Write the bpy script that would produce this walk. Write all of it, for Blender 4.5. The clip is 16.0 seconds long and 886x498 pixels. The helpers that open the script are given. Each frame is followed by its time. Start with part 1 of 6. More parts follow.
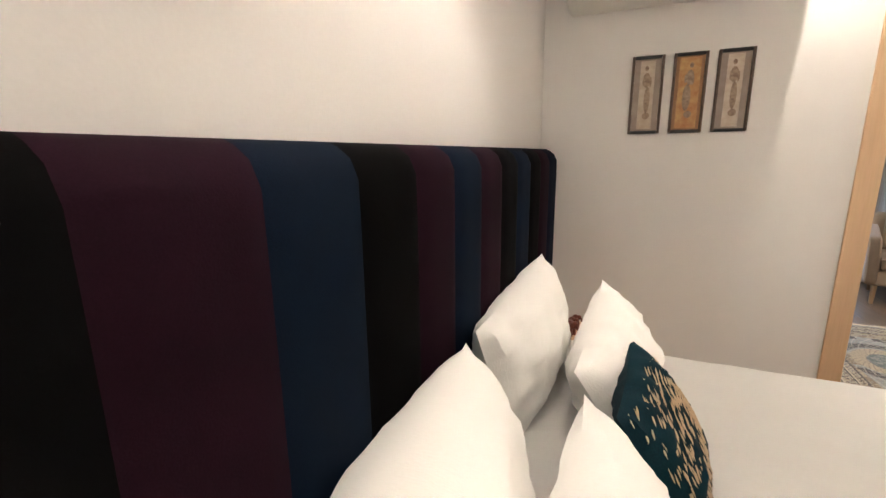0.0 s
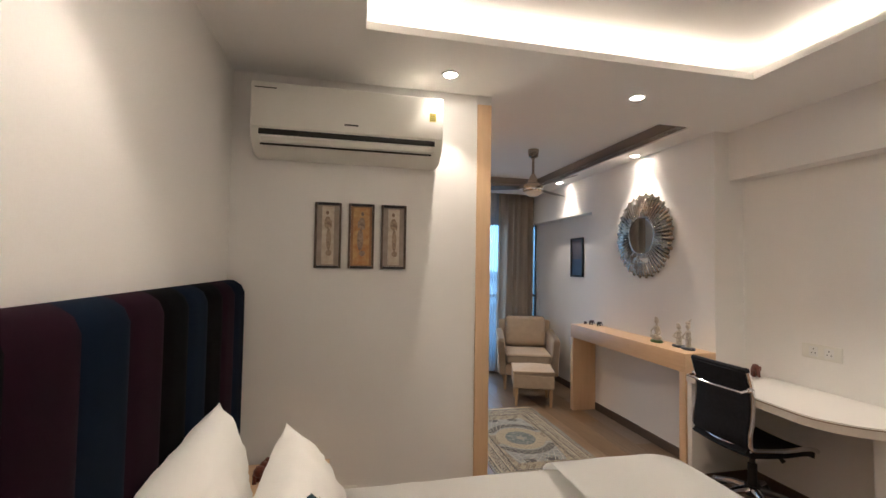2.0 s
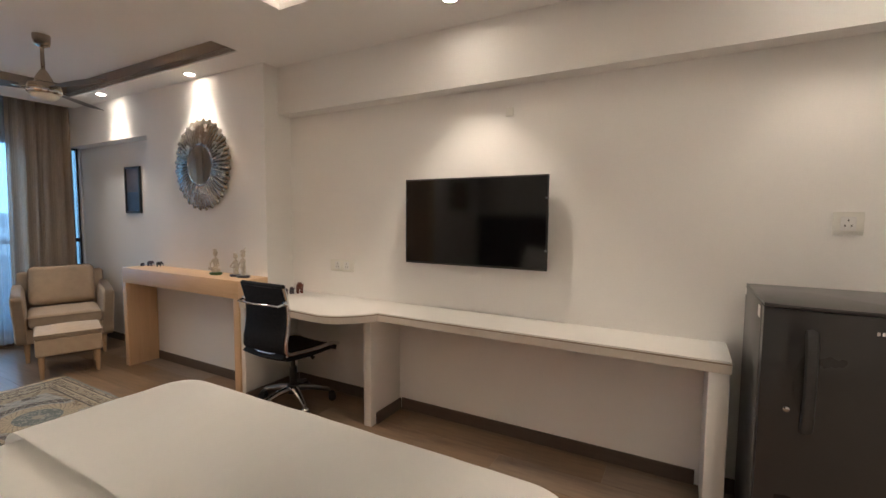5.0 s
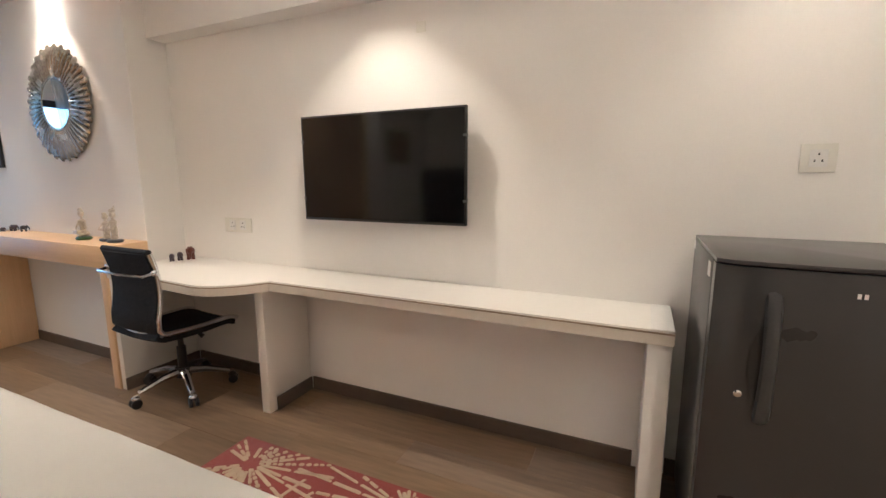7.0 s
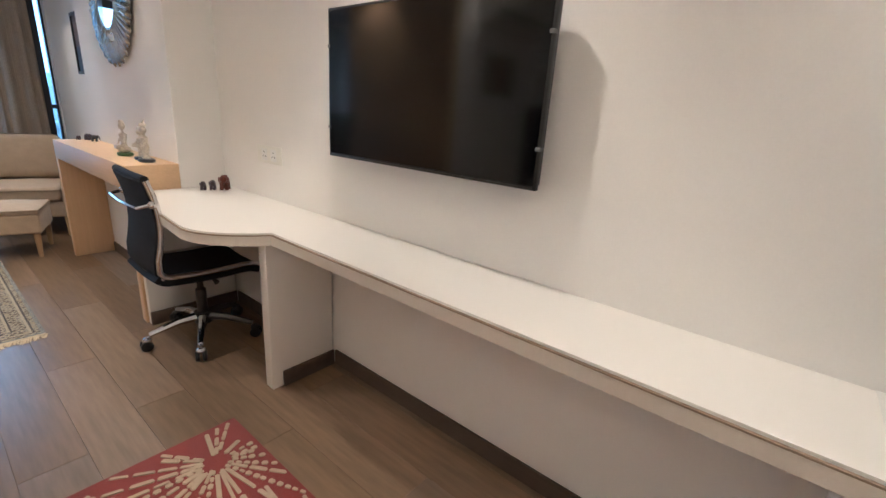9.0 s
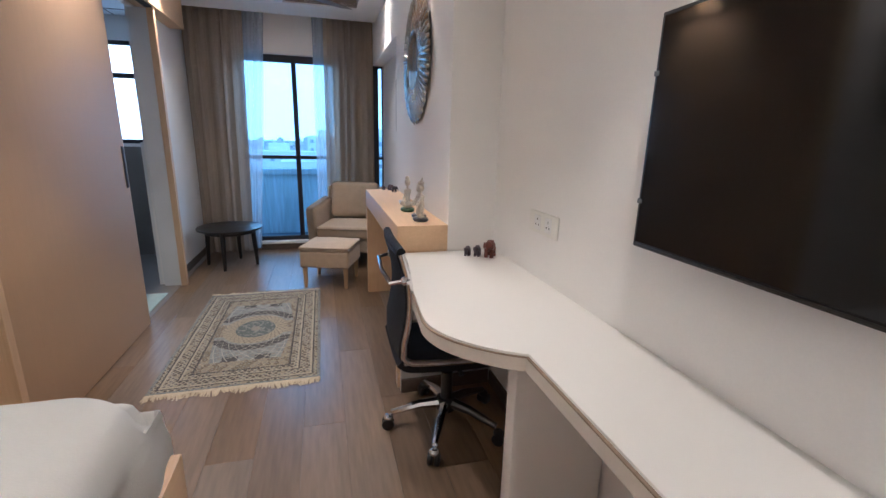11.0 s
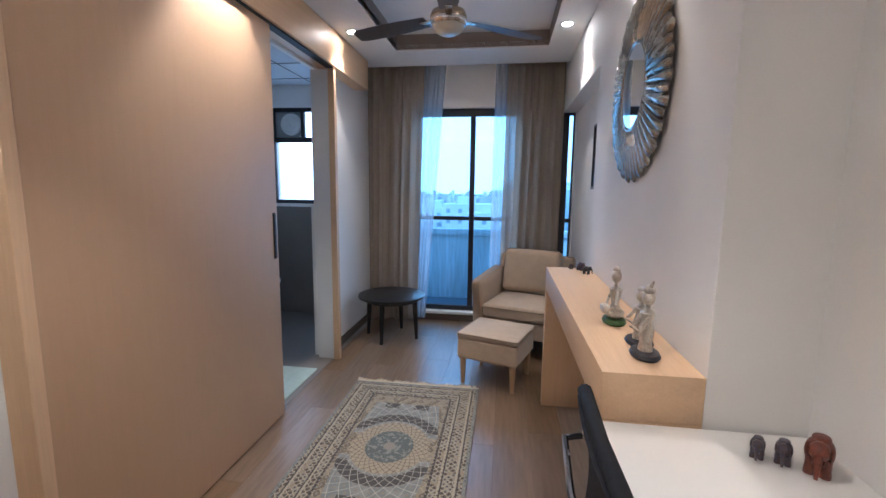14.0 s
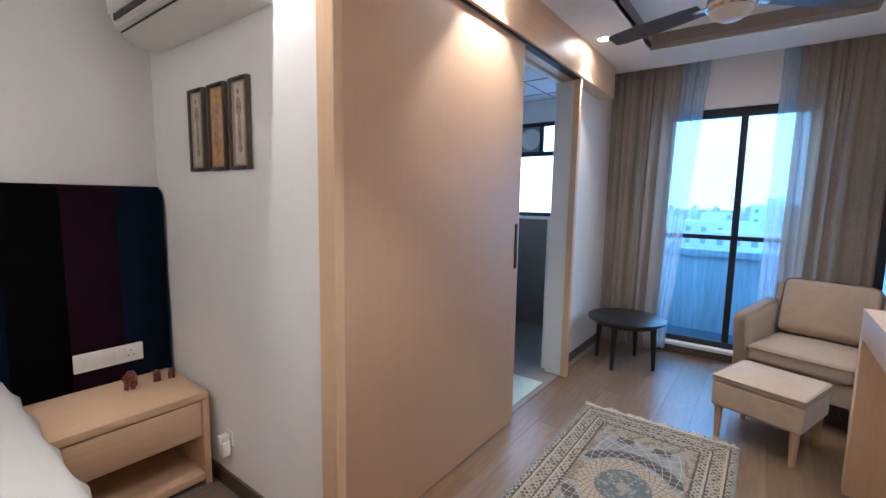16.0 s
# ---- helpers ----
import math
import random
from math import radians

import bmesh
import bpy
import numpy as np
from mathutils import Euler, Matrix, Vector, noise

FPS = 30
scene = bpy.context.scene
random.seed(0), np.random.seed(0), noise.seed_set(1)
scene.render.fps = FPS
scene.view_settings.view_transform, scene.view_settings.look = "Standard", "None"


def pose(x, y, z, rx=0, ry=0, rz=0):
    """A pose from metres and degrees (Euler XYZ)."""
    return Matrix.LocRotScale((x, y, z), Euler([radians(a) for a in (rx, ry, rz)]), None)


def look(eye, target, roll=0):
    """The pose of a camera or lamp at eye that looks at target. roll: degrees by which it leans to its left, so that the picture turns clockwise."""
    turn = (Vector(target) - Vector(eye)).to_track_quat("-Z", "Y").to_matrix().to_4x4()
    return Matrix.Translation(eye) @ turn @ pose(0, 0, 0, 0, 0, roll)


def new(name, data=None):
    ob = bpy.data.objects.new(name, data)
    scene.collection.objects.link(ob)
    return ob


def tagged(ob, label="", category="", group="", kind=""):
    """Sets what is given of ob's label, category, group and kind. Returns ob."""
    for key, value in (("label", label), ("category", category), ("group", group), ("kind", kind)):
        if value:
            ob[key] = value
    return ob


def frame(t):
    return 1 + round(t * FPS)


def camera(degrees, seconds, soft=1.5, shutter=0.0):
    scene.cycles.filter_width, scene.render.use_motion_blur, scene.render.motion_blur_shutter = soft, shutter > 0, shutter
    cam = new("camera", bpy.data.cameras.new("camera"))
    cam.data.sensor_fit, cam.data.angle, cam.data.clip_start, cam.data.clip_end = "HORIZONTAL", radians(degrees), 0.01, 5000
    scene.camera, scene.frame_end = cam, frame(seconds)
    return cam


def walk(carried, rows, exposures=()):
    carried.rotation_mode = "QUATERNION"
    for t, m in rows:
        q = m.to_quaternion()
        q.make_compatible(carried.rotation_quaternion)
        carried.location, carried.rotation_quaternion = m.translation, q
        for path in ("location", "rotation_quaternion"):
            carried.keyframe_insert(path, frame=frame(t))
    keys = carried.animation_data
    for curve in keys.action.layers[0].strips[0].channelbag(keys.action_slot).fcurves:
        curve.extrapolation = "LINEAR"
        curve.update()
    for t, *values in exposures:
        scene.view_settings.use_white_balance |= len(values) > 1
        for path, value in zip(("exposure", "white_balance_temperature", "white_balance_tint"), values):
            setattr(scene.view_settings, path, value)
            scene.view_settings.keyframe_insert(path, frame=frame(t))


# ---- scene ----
cam = camera(91.1, 16.0)
PATH = [
    (0, (-2.711, -2.444, 1.379), (-3.513, -0.662, 0.953), -0.6),
    (0.5, (-2.723, -2.431, 1.406), (-3.019, -0.468, 1.161), 0.2),
    (1, (-2.703, -2.437, 1.471), (-2.686, -0.438, 1.407), 0.8),
    (1.5, (-2.679, -2.455, 1.497), (-2.487, -0.464, 1.513), 0.9),
    (2, (-2.612, -2.458, 1.489), (-2.181, -0.507, 1.568), 0.9),
    (2.5, (-2.509, -2.457, 1.498), (-1.749, -0.609, 1.586), 0.7),
    (3, (-2.409, -2.472, 1.485), (-1.273, -0.829, 1.579), 0.3),
    (3.5, (-2.345, -2.499, 1.466), (-0.925, -1.093, 1.552), 0.3),
    (4, (-2.308, -2.528, 1.42), (-0.725, -1.305, 1.429), 0.9),
    (4.5, (-2.303, -2.565, 1.39), (-0.603, -1.514, 1.332), 1.2),
    (7, (-1.721, -2.672, 1.288), (0.074, -1.851, 0.965), -0.2),
    (7.5, (-1.53, -2.604, 1.263), (0.263, -1.801, 0.888), -0.7),
    (8, (-1.331, -2.597, 1.231), (0.409, -1.742, 0.741), -1.3),
    (8.5, (-1.122, -2.601, 1.24), (0.528, -1.616, 0.686), 1.4),
    (9, (-0.96, -2.508, 1.256), (0.531, -1.313, 0.666), 3.9),
    (9.5, (-0.829, -2.353, 1.292), (0.407, -0.913, 0.657), 4.3),
    (10, (-0.748, -2.22, 1.296), (0.207, -0.573, 0.674), 2.8),
    (12.5, (-0.455, -1.38, 1.361), (-0.328, 0.586, 1.013), 1.7),
    (13, (-0.44, -1.223, 1.364), (-0.406, 0.749, 1.035), 1.3),
    (13.5, (-0.477, -1.04, 1.371), (-0.507, 0.937, 1.073), 1.2),
    (14, (-0.532, -0.956, 1.372), (-0.808, 1.006, 1.099), 0.7),
    (14.5, (-0.558, -0.947, 1.379), (-1.328, 0.88, 1.118), 0.9),
    (15, (-0.575, -0.97, 1.359), (-1.731, 0.646, 1.13), 0.2),
    (15.5, (-0.613, -0.99, 1.365), (-1.877, 0.542, 1.137), 0.6),
    (16, (-0.648, -0.942, 1.362), (-1.836, 0.651, 1.136), 1.0),
]
walk(cam, [(t, look(eye, target, roll)) for t, eye, target, roll in PATH],
     [(0, 1.75, 5500, 10), (1.5, 1.27, 5550, 10), (3, 1.1, 5650, 10), (4.5, 1.0, 5750, 10), (7, 1.54, 5600, 10), (8.7, 1.52, 5450, 10), (10, 1.36, 5080, 11), (12.5, 1.15, 5000, 12), (14, 1.27, 4950, 12), (16, 1.55, 4850, 12)])

# ---- world, sun and large lights ----
world = bpy.data.worlds.new("world")
scene.world = world
world.use_nodes = True
wn = world.node_tree.nodes
sky = wn.new("ShaderNodeTexSky")
sky.sky_type = "NISHITA"
sky.sun_disc = False
sky.sun_elevation = radians(58)
sky.air_density, sky.dust_density, sky.ozone_density = 1.0, 0.6, 1.0
sky.sun_rotation = radians(200)
world.node_tree.links.new(sky.outputs[0], wn["Background"].inputs[0])
wn["Background"].inputs[1].default_value = 0.15
sun_data = bpy.data.lights.new("sun", "SUN")
sun_data.energy, sun_data.angle, sun_data.color = 1.5, radians(14), (1.0, 0.95, 0.88)
sun = new("sun", sun_data)
sun.matrix_basis = look((0, 0, 30), (-8, 22, 2))
WARM = (1.0, 0.80, 0.58)
SPOT_W = 23.0
SPOT_DEG = 86
COVE_W = 1.25
DAY_W = 3.5

# ---- materials ----
def links_of(m):
    return m.node_tree.nodes, m.node_tree.links


def pbr(name, c1, c2=None, scale=6.0, rough=0.6, metal=0.0, bump=0.0, bscale=120.0, stretch=(1, 1, 1), fine=None,
        rvar=0.08, sheen=0.0, coat=0.0, random_tone=0.0, spec=0.5):
    """Principled surface: broad and fine variation of the colour, bump and roughness."""
    m = bpy.data.materials.new(name)
    m.use_nodes = True
    n, l = links_of(m)
    b = n["Principled BSDF"]
    c2 = c2 or tuple(c * 0.9 for c in c1)
    tc = n.new("ShaderNodeTexCoord")
    mp = n.new("ShaderNodeMapping")
    mp.inputs["Scale"].default_value = stretch
    l.new(tc.outputs["Object"], mp.inputs[0])
    broad = n.new("ShaderNodeTexNoise")
    broad.inputs["Scale"].default_value, broad.inputs["Detail"].default_value = scale, 5
    l.new(mp.outputs[0], broad.inputs["Vector"])
    small = n.new("ShaderNodeTexNoise")
    small.inputs["Scale"].default_value, small.inputs["Detail"].default_value = fine or bscale, 3
    l.new(mp.outputs[0], small.inputs["Vector"])
    add = n.new("ShaderNodeMath")
    add.operation = "MULTIPLY_ADD"
    add.inputs[1].default_value = 0.45
    l.new(small.outputs[0], add.inputs[0])
    half = n.new("ShaderNodeMath")
    half.operation = "MULTIPLY"
    half.inputs[1].default_value = 0.55
    l.new(broad.outputs[0], half.inputs[0])
    l.new(half.outputs[0], add.inputs[2])
    ramp = n.new("ShaderNodeValToRGB")
    ramp.color_ramp.elements[0].position, ramp.color_ramp.elements[1].position = 0.35, 0.65
    ramp.color_ramp.elements[0].color, ramp.color_ramp.elements[1].color = (*c2, 1), (*c1, 1)
    l.new(add.outputs[0], ramp.inputs[0])
    out = ramp.outputs[0]
    if random_tone:
        info = n.new("ShaderNodeObjectInfo")
        tone = n.new("ShaderNodeMapRange")
        tone.inputs[3].default_value, tone.inputs[4].default_value = 1 - random_tone, 1 + random_tone
        l.new(info.outputs["Random"], tone.inputs[0])
        hsv = n.new("ShaderNodeHueSaturation")
        l.new(tone.outputs[0], hsv.inputs["Value"])
        mix = n.new("ShaderNodeMath")
        mix.operation = "MULTIPLY"
        mix.inputs[1].default_value = 7.31
        frac = n.new("ShaderNodeMath")
        frac.operation = "FRACT"
        sat = n.new("ShaderNodeMapRange")
        sat.inputs[3].default_value, sat.inputs[4].default_value = 1 - 2 * random_tone, 1 + 1.2 * random_tone
        l.new(info.outputs["Random"], mix.inputs[0])
        l.new(mix.outputs[0], frac.inputs[0])
        l.new(frac.outputs[0], sat.inputs[0])
        l.new(sat.outputs[0], hsv.inputs["Saturation"])
        l.new(out, hsv.inputs["Color"])
        out = hsv.outputs[0]
    l.new(out, b.inputs["Base Color"])
    b.inputs["Metallic"].default_value = metal
    rr = n.new("ShaderNodeMapRange")
    rr.inputs[3].default_value, rr.inputs[4].default_value = max(0.02, rough - rvar), min(1, rough + rvar)
    l.new(broad.outputs[0], rr.inputs[0])
    l.new(rr.outputs[0], b.inputs["Roughness"])
    if bump:
        bp = n.new("ShaderNodeBump")
        bp.inputs["Strength"].default_value, bp.inputs["Distance"].default_value = bump, 0.004
        l.new(small.outputs[0], bp.inputs["Height"])
        l.new(bp.outputs[0], b.inputs["Normal"])
    b.inputs["Specular IOR Level"].default_value = spec
    b.inputs["Sheen Weight"].default_value = sheen
    b.inputs["Coat Weight"].default_value = coat
    return m


def glow(name, colour, strength):
    m = bpy.data.materials.new(name)
    m.use_nodes = True
    b = m.node_tree.nodes["Principled BSDF"]
    b.inputs["Base Color"].default_value = (0.9, 0.9, 0.9, 1)
    b.inputs["Emission Color"].default_value = (*colour, 1)
    b.inputs["Emission Strength"].default_value = strength
    return m


def clear_glass(name, tint=(0.93, 0.97, 1.0), rough=0.0, gloss=0.06):
    """Thin window glass: mostly see-through, with a mirror share that grows at grazing angles."""
    m = bpy.data.materials.new(name)
    m.use_nodes = True
    n, l = links_of(m)
    n.remove(n["Principled BSDF"])
    tr, gl, mx, fr = (n.new(k) for k in ("ShaderNodeBsdfTransparent", "ShaderNodeBsdfGlossy", "ShaderNodeMixShader", "ShaderNodeFresnel"))
    tr.inputs[0].default_value = (*tint, 1)
    gl.inputs["Roughness"].default_value = 0.02
    fr.inputs[0].default_value = 1.45
    l.new(fr.outputs[0], mx.inputs[0])
    l.new(tr.outputs[0], mx.inputs[1])
    l.new(gl.outputs[0], mx.inputs[2])
    l.new(mx.outputs[0], n["Material Output"].inputs[0])
    return m


def cloth_sheer(name, colour, clear, weave=0.0):
    """Thin curtain cloth: part see-through, part light-spreading."""
    m = bpy.data.materials.new(name)
    m.use_nodes = True
    n, l = links_of(m)
    n.remove(n["Principled BSDF"])
    tr, tl, df, m1, m2 = (n.new(k) for k in ("ShaderNodeBsdfTransparent", "ShaderNodeBsdfTranslucent", "ShaderNodeBsdfDiffuse", "ShaderNodeMixShader", "ShaderNodeMixShader"))
    tex = n.new("ShaderNodeTexNoise")
    tex.inputs["Scale"].default_value = 260
    tc = n.new("ShaderNodeTexCoord")
    mp = n.new("ShaderNodeMapping")
    mp.inputs["Scale"].default_value = (1, 1, 0.25)
    l.new(tc.outputs["Object"], mp.inputs[0])
    l.new(mp.outputs[0], tex.inputs["Vector"])
    mr = n.new("ShaderNodeMapRange")
    mr.inputs[3].default_value, mr.inputs[4].default_value = max(0, clear - 0.12), min(1, clear + 0.12)
    l.new(tex.outputs[0], mr.inputs[0])
    tl.inputs[0].default_value = df.inputs[0].default_value = (*colour, 1)
    if weave:
        dots = n.new("ShaderNodeTexVoronoi")
        dots.inputs["Scale"].default_value, dots.inputs["Randomness"].default_value = 85, 0.3
        l.new(tc.outputs["Object"], dots.inputs["Vector"])
        tuft = n.new("ShaderNodeValToRGB")
        tuft.color_ramp.elements[0].position, tuft.color_ramp.elements[1].position = 0.25, 0.6
        tuft.color_ramp.elements[0].color = (*[min(1, c * (1 + weave)) for c in colour], 1)
        tuft.color_ramp.elements[1].color = (*[c * (1 - weave * 0.5) for c in colour], 1)
        l.new(dots.outputs["Distance"], tuft.inputs[0])
        for k in (tl, df):
            l.new(tuft.outputs[0], k.inputs[0])
    l.new(tl.outputs[0], m1.inputs[1])
    l.new(df.outputs[0], m1.inputs[2])
    l.new(mr.outputs[0], m2.inputs[0])
    l.new(m1.outputs[0], m2.inputs[1])
    l.new(tr.outputs[0], m2.inputs[2])
    l.new(m2.outputs[0], n["Material Output"].inputs[0])
    return m


def oak(name, base, dark, axis=2, rough=0.45, tone=0.0):
    """Straight-grained wood with the grain along one axis."""
    s = [18, 18, 18]
    s[axis] = 0.9
    return pbr(name, base, dark, scale=2.2, rough=rough, bump=0.06, bscale=14, fine=9, stretch=s, random_tone=tone)


PAINT = pbr("wall_paint", (0.855, 0.83, 0.80), (0.825, 0.80, 0.77), 1.4, 0.75, bump=0.05, bscale=160)
CEIL = pbr("ceiling_paint", (0.86, 0.84, 0.81), (0.84, 0.82, 0.79), 1.2, 0.8, bump=0.03, bscale=140)
# Tray sides, a darker taupe than the ceiling around them.
TRAYSIDE = pbr("tray_side_taupe", (0.27, 0.23, 0.20), (0.24, 0.205, 0.18), 2, 0.7, bump=0.03)
OAK = oak("pale_oak", (0.71, 0.49, 0.295), (0.64, 0.43, 0.25))
OAK_Y = oak("pale_oak_lengthwise", (0.71, 0.49, 0.295), (0.64, 0.43, 0.25), 1)
DOORWOOD = oak("door_laminate", (0.578, 0.388, 0.240), (0.555, 0.370, 0.226), 2, 0.55)
PLANK = pbr("laminate_plank", (0.236, 0.160, 0.102), (0.146, 0.098, 0.061), 1.1, 0.32, bump=0.06, bscale=12, fine=6, stretch=(8, 0.8, 8), random_tone=0.15)
JOINT = pbr("floor_joint", (0.10, 0.073, 0.053), None, 5, 0.8)
SKIRT = pbr("dark_skirting", (0.105, 0.075, 0.055), (0.08, 0.058, 0.044), 3, 0.5, bump=0.05, stretch=(8, 1, 8), fine=10)
WHITE_TOP = pbr("white_desk_laminate", (0.80, 0.775, 0.735), (0.797, 0.772, 0.732), 2, 0.30, rvar=0.05)
EDGE_TOP = pbr("cream_edge_laminate", (0.72, 0.66, 0.58), (0.68, 0.62, 0.54), 4, 0.4)
WHITE_GLOSS = pbr("white_paint_gloss", (0.80, 0.79, 0.77), None, 3, 0.4)
PLASTIC_W = pbr("white_plastic", (0.78, 0.76, 0.70), (0.76, 0.74, 0.68), 4, 0.32, rvar=0.04)
BLACK_P = pbr("black_plastic", (0.012, 0.012, 0.013), None, 5, 0.4)
SLOT = pbr("dark_slot", (0.02, 0.018, 0.016), None, 5, 0.6)
SCREEN = pbr("black_screen", (0.004, 0.004, 0.0045), (0.004, 0.004, 0.004), 5, 0.09, rvar=0.02)
CHROME = pbr("chrome", (0.78, 0.78, 0.80), (0.72, 0.72, 0.74), 9, 0.1, 1.0, rvar=0.04)
STEEL_D = pbr("dark_metal", (0.10, 0.095, 0.09), None, 9, 0.35, 1.0)
SILVER = pbr("antique_silver", (0.55, 0.52, 0.46), (0.30, 0.27, 0.235), 14, 0.26, 1.0, bump=0.15, bscale=70, rvar=0.1)
MIRROR = pbr("mirror", (0.9, 0.91, 0.91), (0.9, 0.91, 0.91), 2, 0.02, 1.0, rvar=0.0)
FRIDGE = pbr("graphite_lacquer", (0.046, 0.044, 0.044), (0.040, 0.039, 0.039), 3, 0.3, 0.35, bump=0.02, bscale=400, coat=0.3)
LINEN = pbr("white_bed_linen", (0.93, 0.91, 0.87), (0.91, 0.89, 0.85), 4, 0.9, bump=0.25, bscale=110, stretch=(1, 3.5, 1), sheen=0.15)
BEIGE = pbr("beige_upholstery", (0.50, 0.39, 0.28), (0.43, 0.335, 0.24), 18, 0.95, bump=0.25, bscale=420, fine=300, sheen=0.2)
CURTAIN = cloth_sheer("taupe_curtain_cloth", (0.42, 0.345, 0.27), 0.05, 0.16)
SHEER = cloth_sheer("pale_sheer_cloth", (0.50, 0.58, 0.68), 0.46)
BLACKWOOD = pbr("black_stained_wood", (0.02, 0.017, 0.016), (0.012, 0.011, 0.01), 4, 0.35, stretch=(1, 6, 6))
FRAME_D = pbr("dark_window_frame", (0.022, 0.022, 0.026), None, 4, 0.45)
# The blue of the daylight is put into the glass tint.
GLASS = clear_glass("window_glass", (0.64, 0.86, 1.0))
BLADE = pbr("fan_blade_dark", (0.16, 0.14, 0.13), (0.12, 0.11, 0.10), 4, 0.4, stretch=(8, 1, 1))
BRASS = pbr("brushed_bronze", (0.50, 0.42, 0.33), (0.42, 0.35, 0.27), 9, 0.25, 1.0)
OPAL = pbr("opal_glass", (0.72, 0.68, 0.60), None, 3, 0.3)
MESHBLACK = pbr("black_mesh_fabric", (0.010, 0.010, 0.012), (0.016, 0.016, 0.018), 60, 0.75, bump=0.3, bscale=500, spec=0.2)
TILE_D = pbr("grey_bath_tile", (0.25, 0.22, 0.19), (0.20, 0.175, 0.155), 3, 0.4)
CERAMIC = pbr("white_ceramic", (0.82, 0.83, 0.83), None, 3, 0.12)
MAT_GREEN = pbr("pale_green_mat", (0.52, 0.62, 0.56), (0.44, 0.54, 0.48), 20, 0.95, bump=0.4, bscale=200)
BATH_PAINT = pbr("bath_paint", (0.62, 0.66, 0.70), None, 2, 0.6)
VELVETS = {
    "b": pbr("black_velvet", (0.0022, 0.002, 0.0022), (0.0015, 0.0015, 0.0018), 9, 0.85, bump=0.12, bscale=350, spec=0.05),
    "p": pbr("plum_velvet", (0.017, 0.004, 0.0105), (0.010, 0.0025, 0.0065), 9, 0.85, bump=0.12, bscale=350, spec=0.08),
    "n": pbr("navy_velvet", (0.0032, 0.009, 0.022), (0.0024, 0.0057, 0.0145), 9, 0.85, bump=0.12, bscale=350, spec=0.08),
}
SPOTGLOW = glow("spot_diffuser", (1.0, 0.82, 0.60), 70.0)

# ---- mesh helpers ----
ORIGIN = {}


def thing(name, at, label, category, group=""):
    """An Empty at the base of a thing, which holds its parts."""
    ob = tagged(new(name), label, category, group)
    ob.location = at
    ob.empty_display_size = 0.05
    ORIGIN[ob.name] = Vector(at)
    return ob


def mesh_of(name, bm, material, at=(0, 0, 0), smooth=False):
    me = bpy.data.meshes.new(name)
    if any(at):
        bmesh.ops.translate(bm, verts=bm.verts, vec=-Vector(at))
    bm.to_mesh(me)
    bm.free()
    me.materials.append(material)
    if smooth:
        me.shade_smooth()
        me.set_sharp_from_angle(angle=radians(38))
    return me


def part(name, bm, material, parent, label="", smooth=True):
    """Links a bmesh, in world places, as one mesh under a thing or under a part."""
    at = ORIGIN[parent.name]
    ob = new(name, mesh_of(name, bm, material, at, smooth))
    ob.parent = parent
    ORIGIN[ob.name] = at
    return tagged(ob, label)


def single(name, bm, material, at, label, category, kind="", group="", smooth=True):
    """A thing or a piece of the setting that is one mesh."""
    ob = new(name, mesh_of(name, bm, material, at, smooth))
    ob.location = at
    ORIGIN[ob.name] = Vector(at)
    return tagged(ob, label, category, group, kind)


def box(x0, x1, y0, y1, z0, z1, bevel=0.0, bm=None, segs=2):
    bm = bm or bmesh.new()
    r = bmesh.ops.create_cube(bm, size=1, matrix=Matrix.LocRotScale(((x0 + x1) / 2, (y0 + y1) / 2, (z0 + z1) / 2), None, (x1 - x0, y1 - y0, z1 - z0)))
    if bevel:
        vs = set(r["verts"])
        es = [e for e in bm.edges if e.verts[0] in vs and e.verts[1] in vs]
        bmesh.ops.bevel(bm, geom=es, offset=bevel, segments=segs, profile=0.5, affect="EDGES")
    return bm


def cyl(c, r, h, r2=None, n=24, bm=None, m=None, bevel=0.0):
    """Upright (or turned by m) cylinder or cone from its base centre."""
    bm = bm or bmesh.new()
    mm = Matrix.Translation(c) @ (m or Matrix()) @ Matrix.Translation((0, 0, h / 2))
    res = bmesh.ops.create_cone(bm, cap_ends=True, segments=n, radius1=r, radius2=r if r2 is None else r2, depth=h, matrix=mm)
    if bevel:
        vs = set(res["verts"])
        es = [e for e in bm.edges if e.verts[0] in vs and e.verts[1] in vs and len([f for f in e.link_faces if len(f.verts) > 4]) == 1]
        bmesh.ops.bevel(bm, geom=es, offset=bevel, segments=2, profile=0.5, affect="EDGES")
    return bm


def lathe(c, prof, n=28, bm=None, sx=1.0, sy=1.0):
    """Turned body from (radius, height) pairs."""
    bm = bm or bmesh.new()
    rings = []
    for r, z in prof:
        rings.append([bm.verts.new((c[0] + sx * r * math.cos(2 * math.pi * i / n), c[1] + sy * r * math.sin(2 * math.pi * i / n), c[2] + z)) for i in range(n)])
    for a, b in zip(rings, rings[1:]):
        for i in range(n):
            bm.faces.new((a[i], a[(i + 1) % n], b[(i + 1) % n], b[i]))
    bm.faces.new(list(reversed(rings[0])))
    bm.faces.new(rings[-1])
    return bm


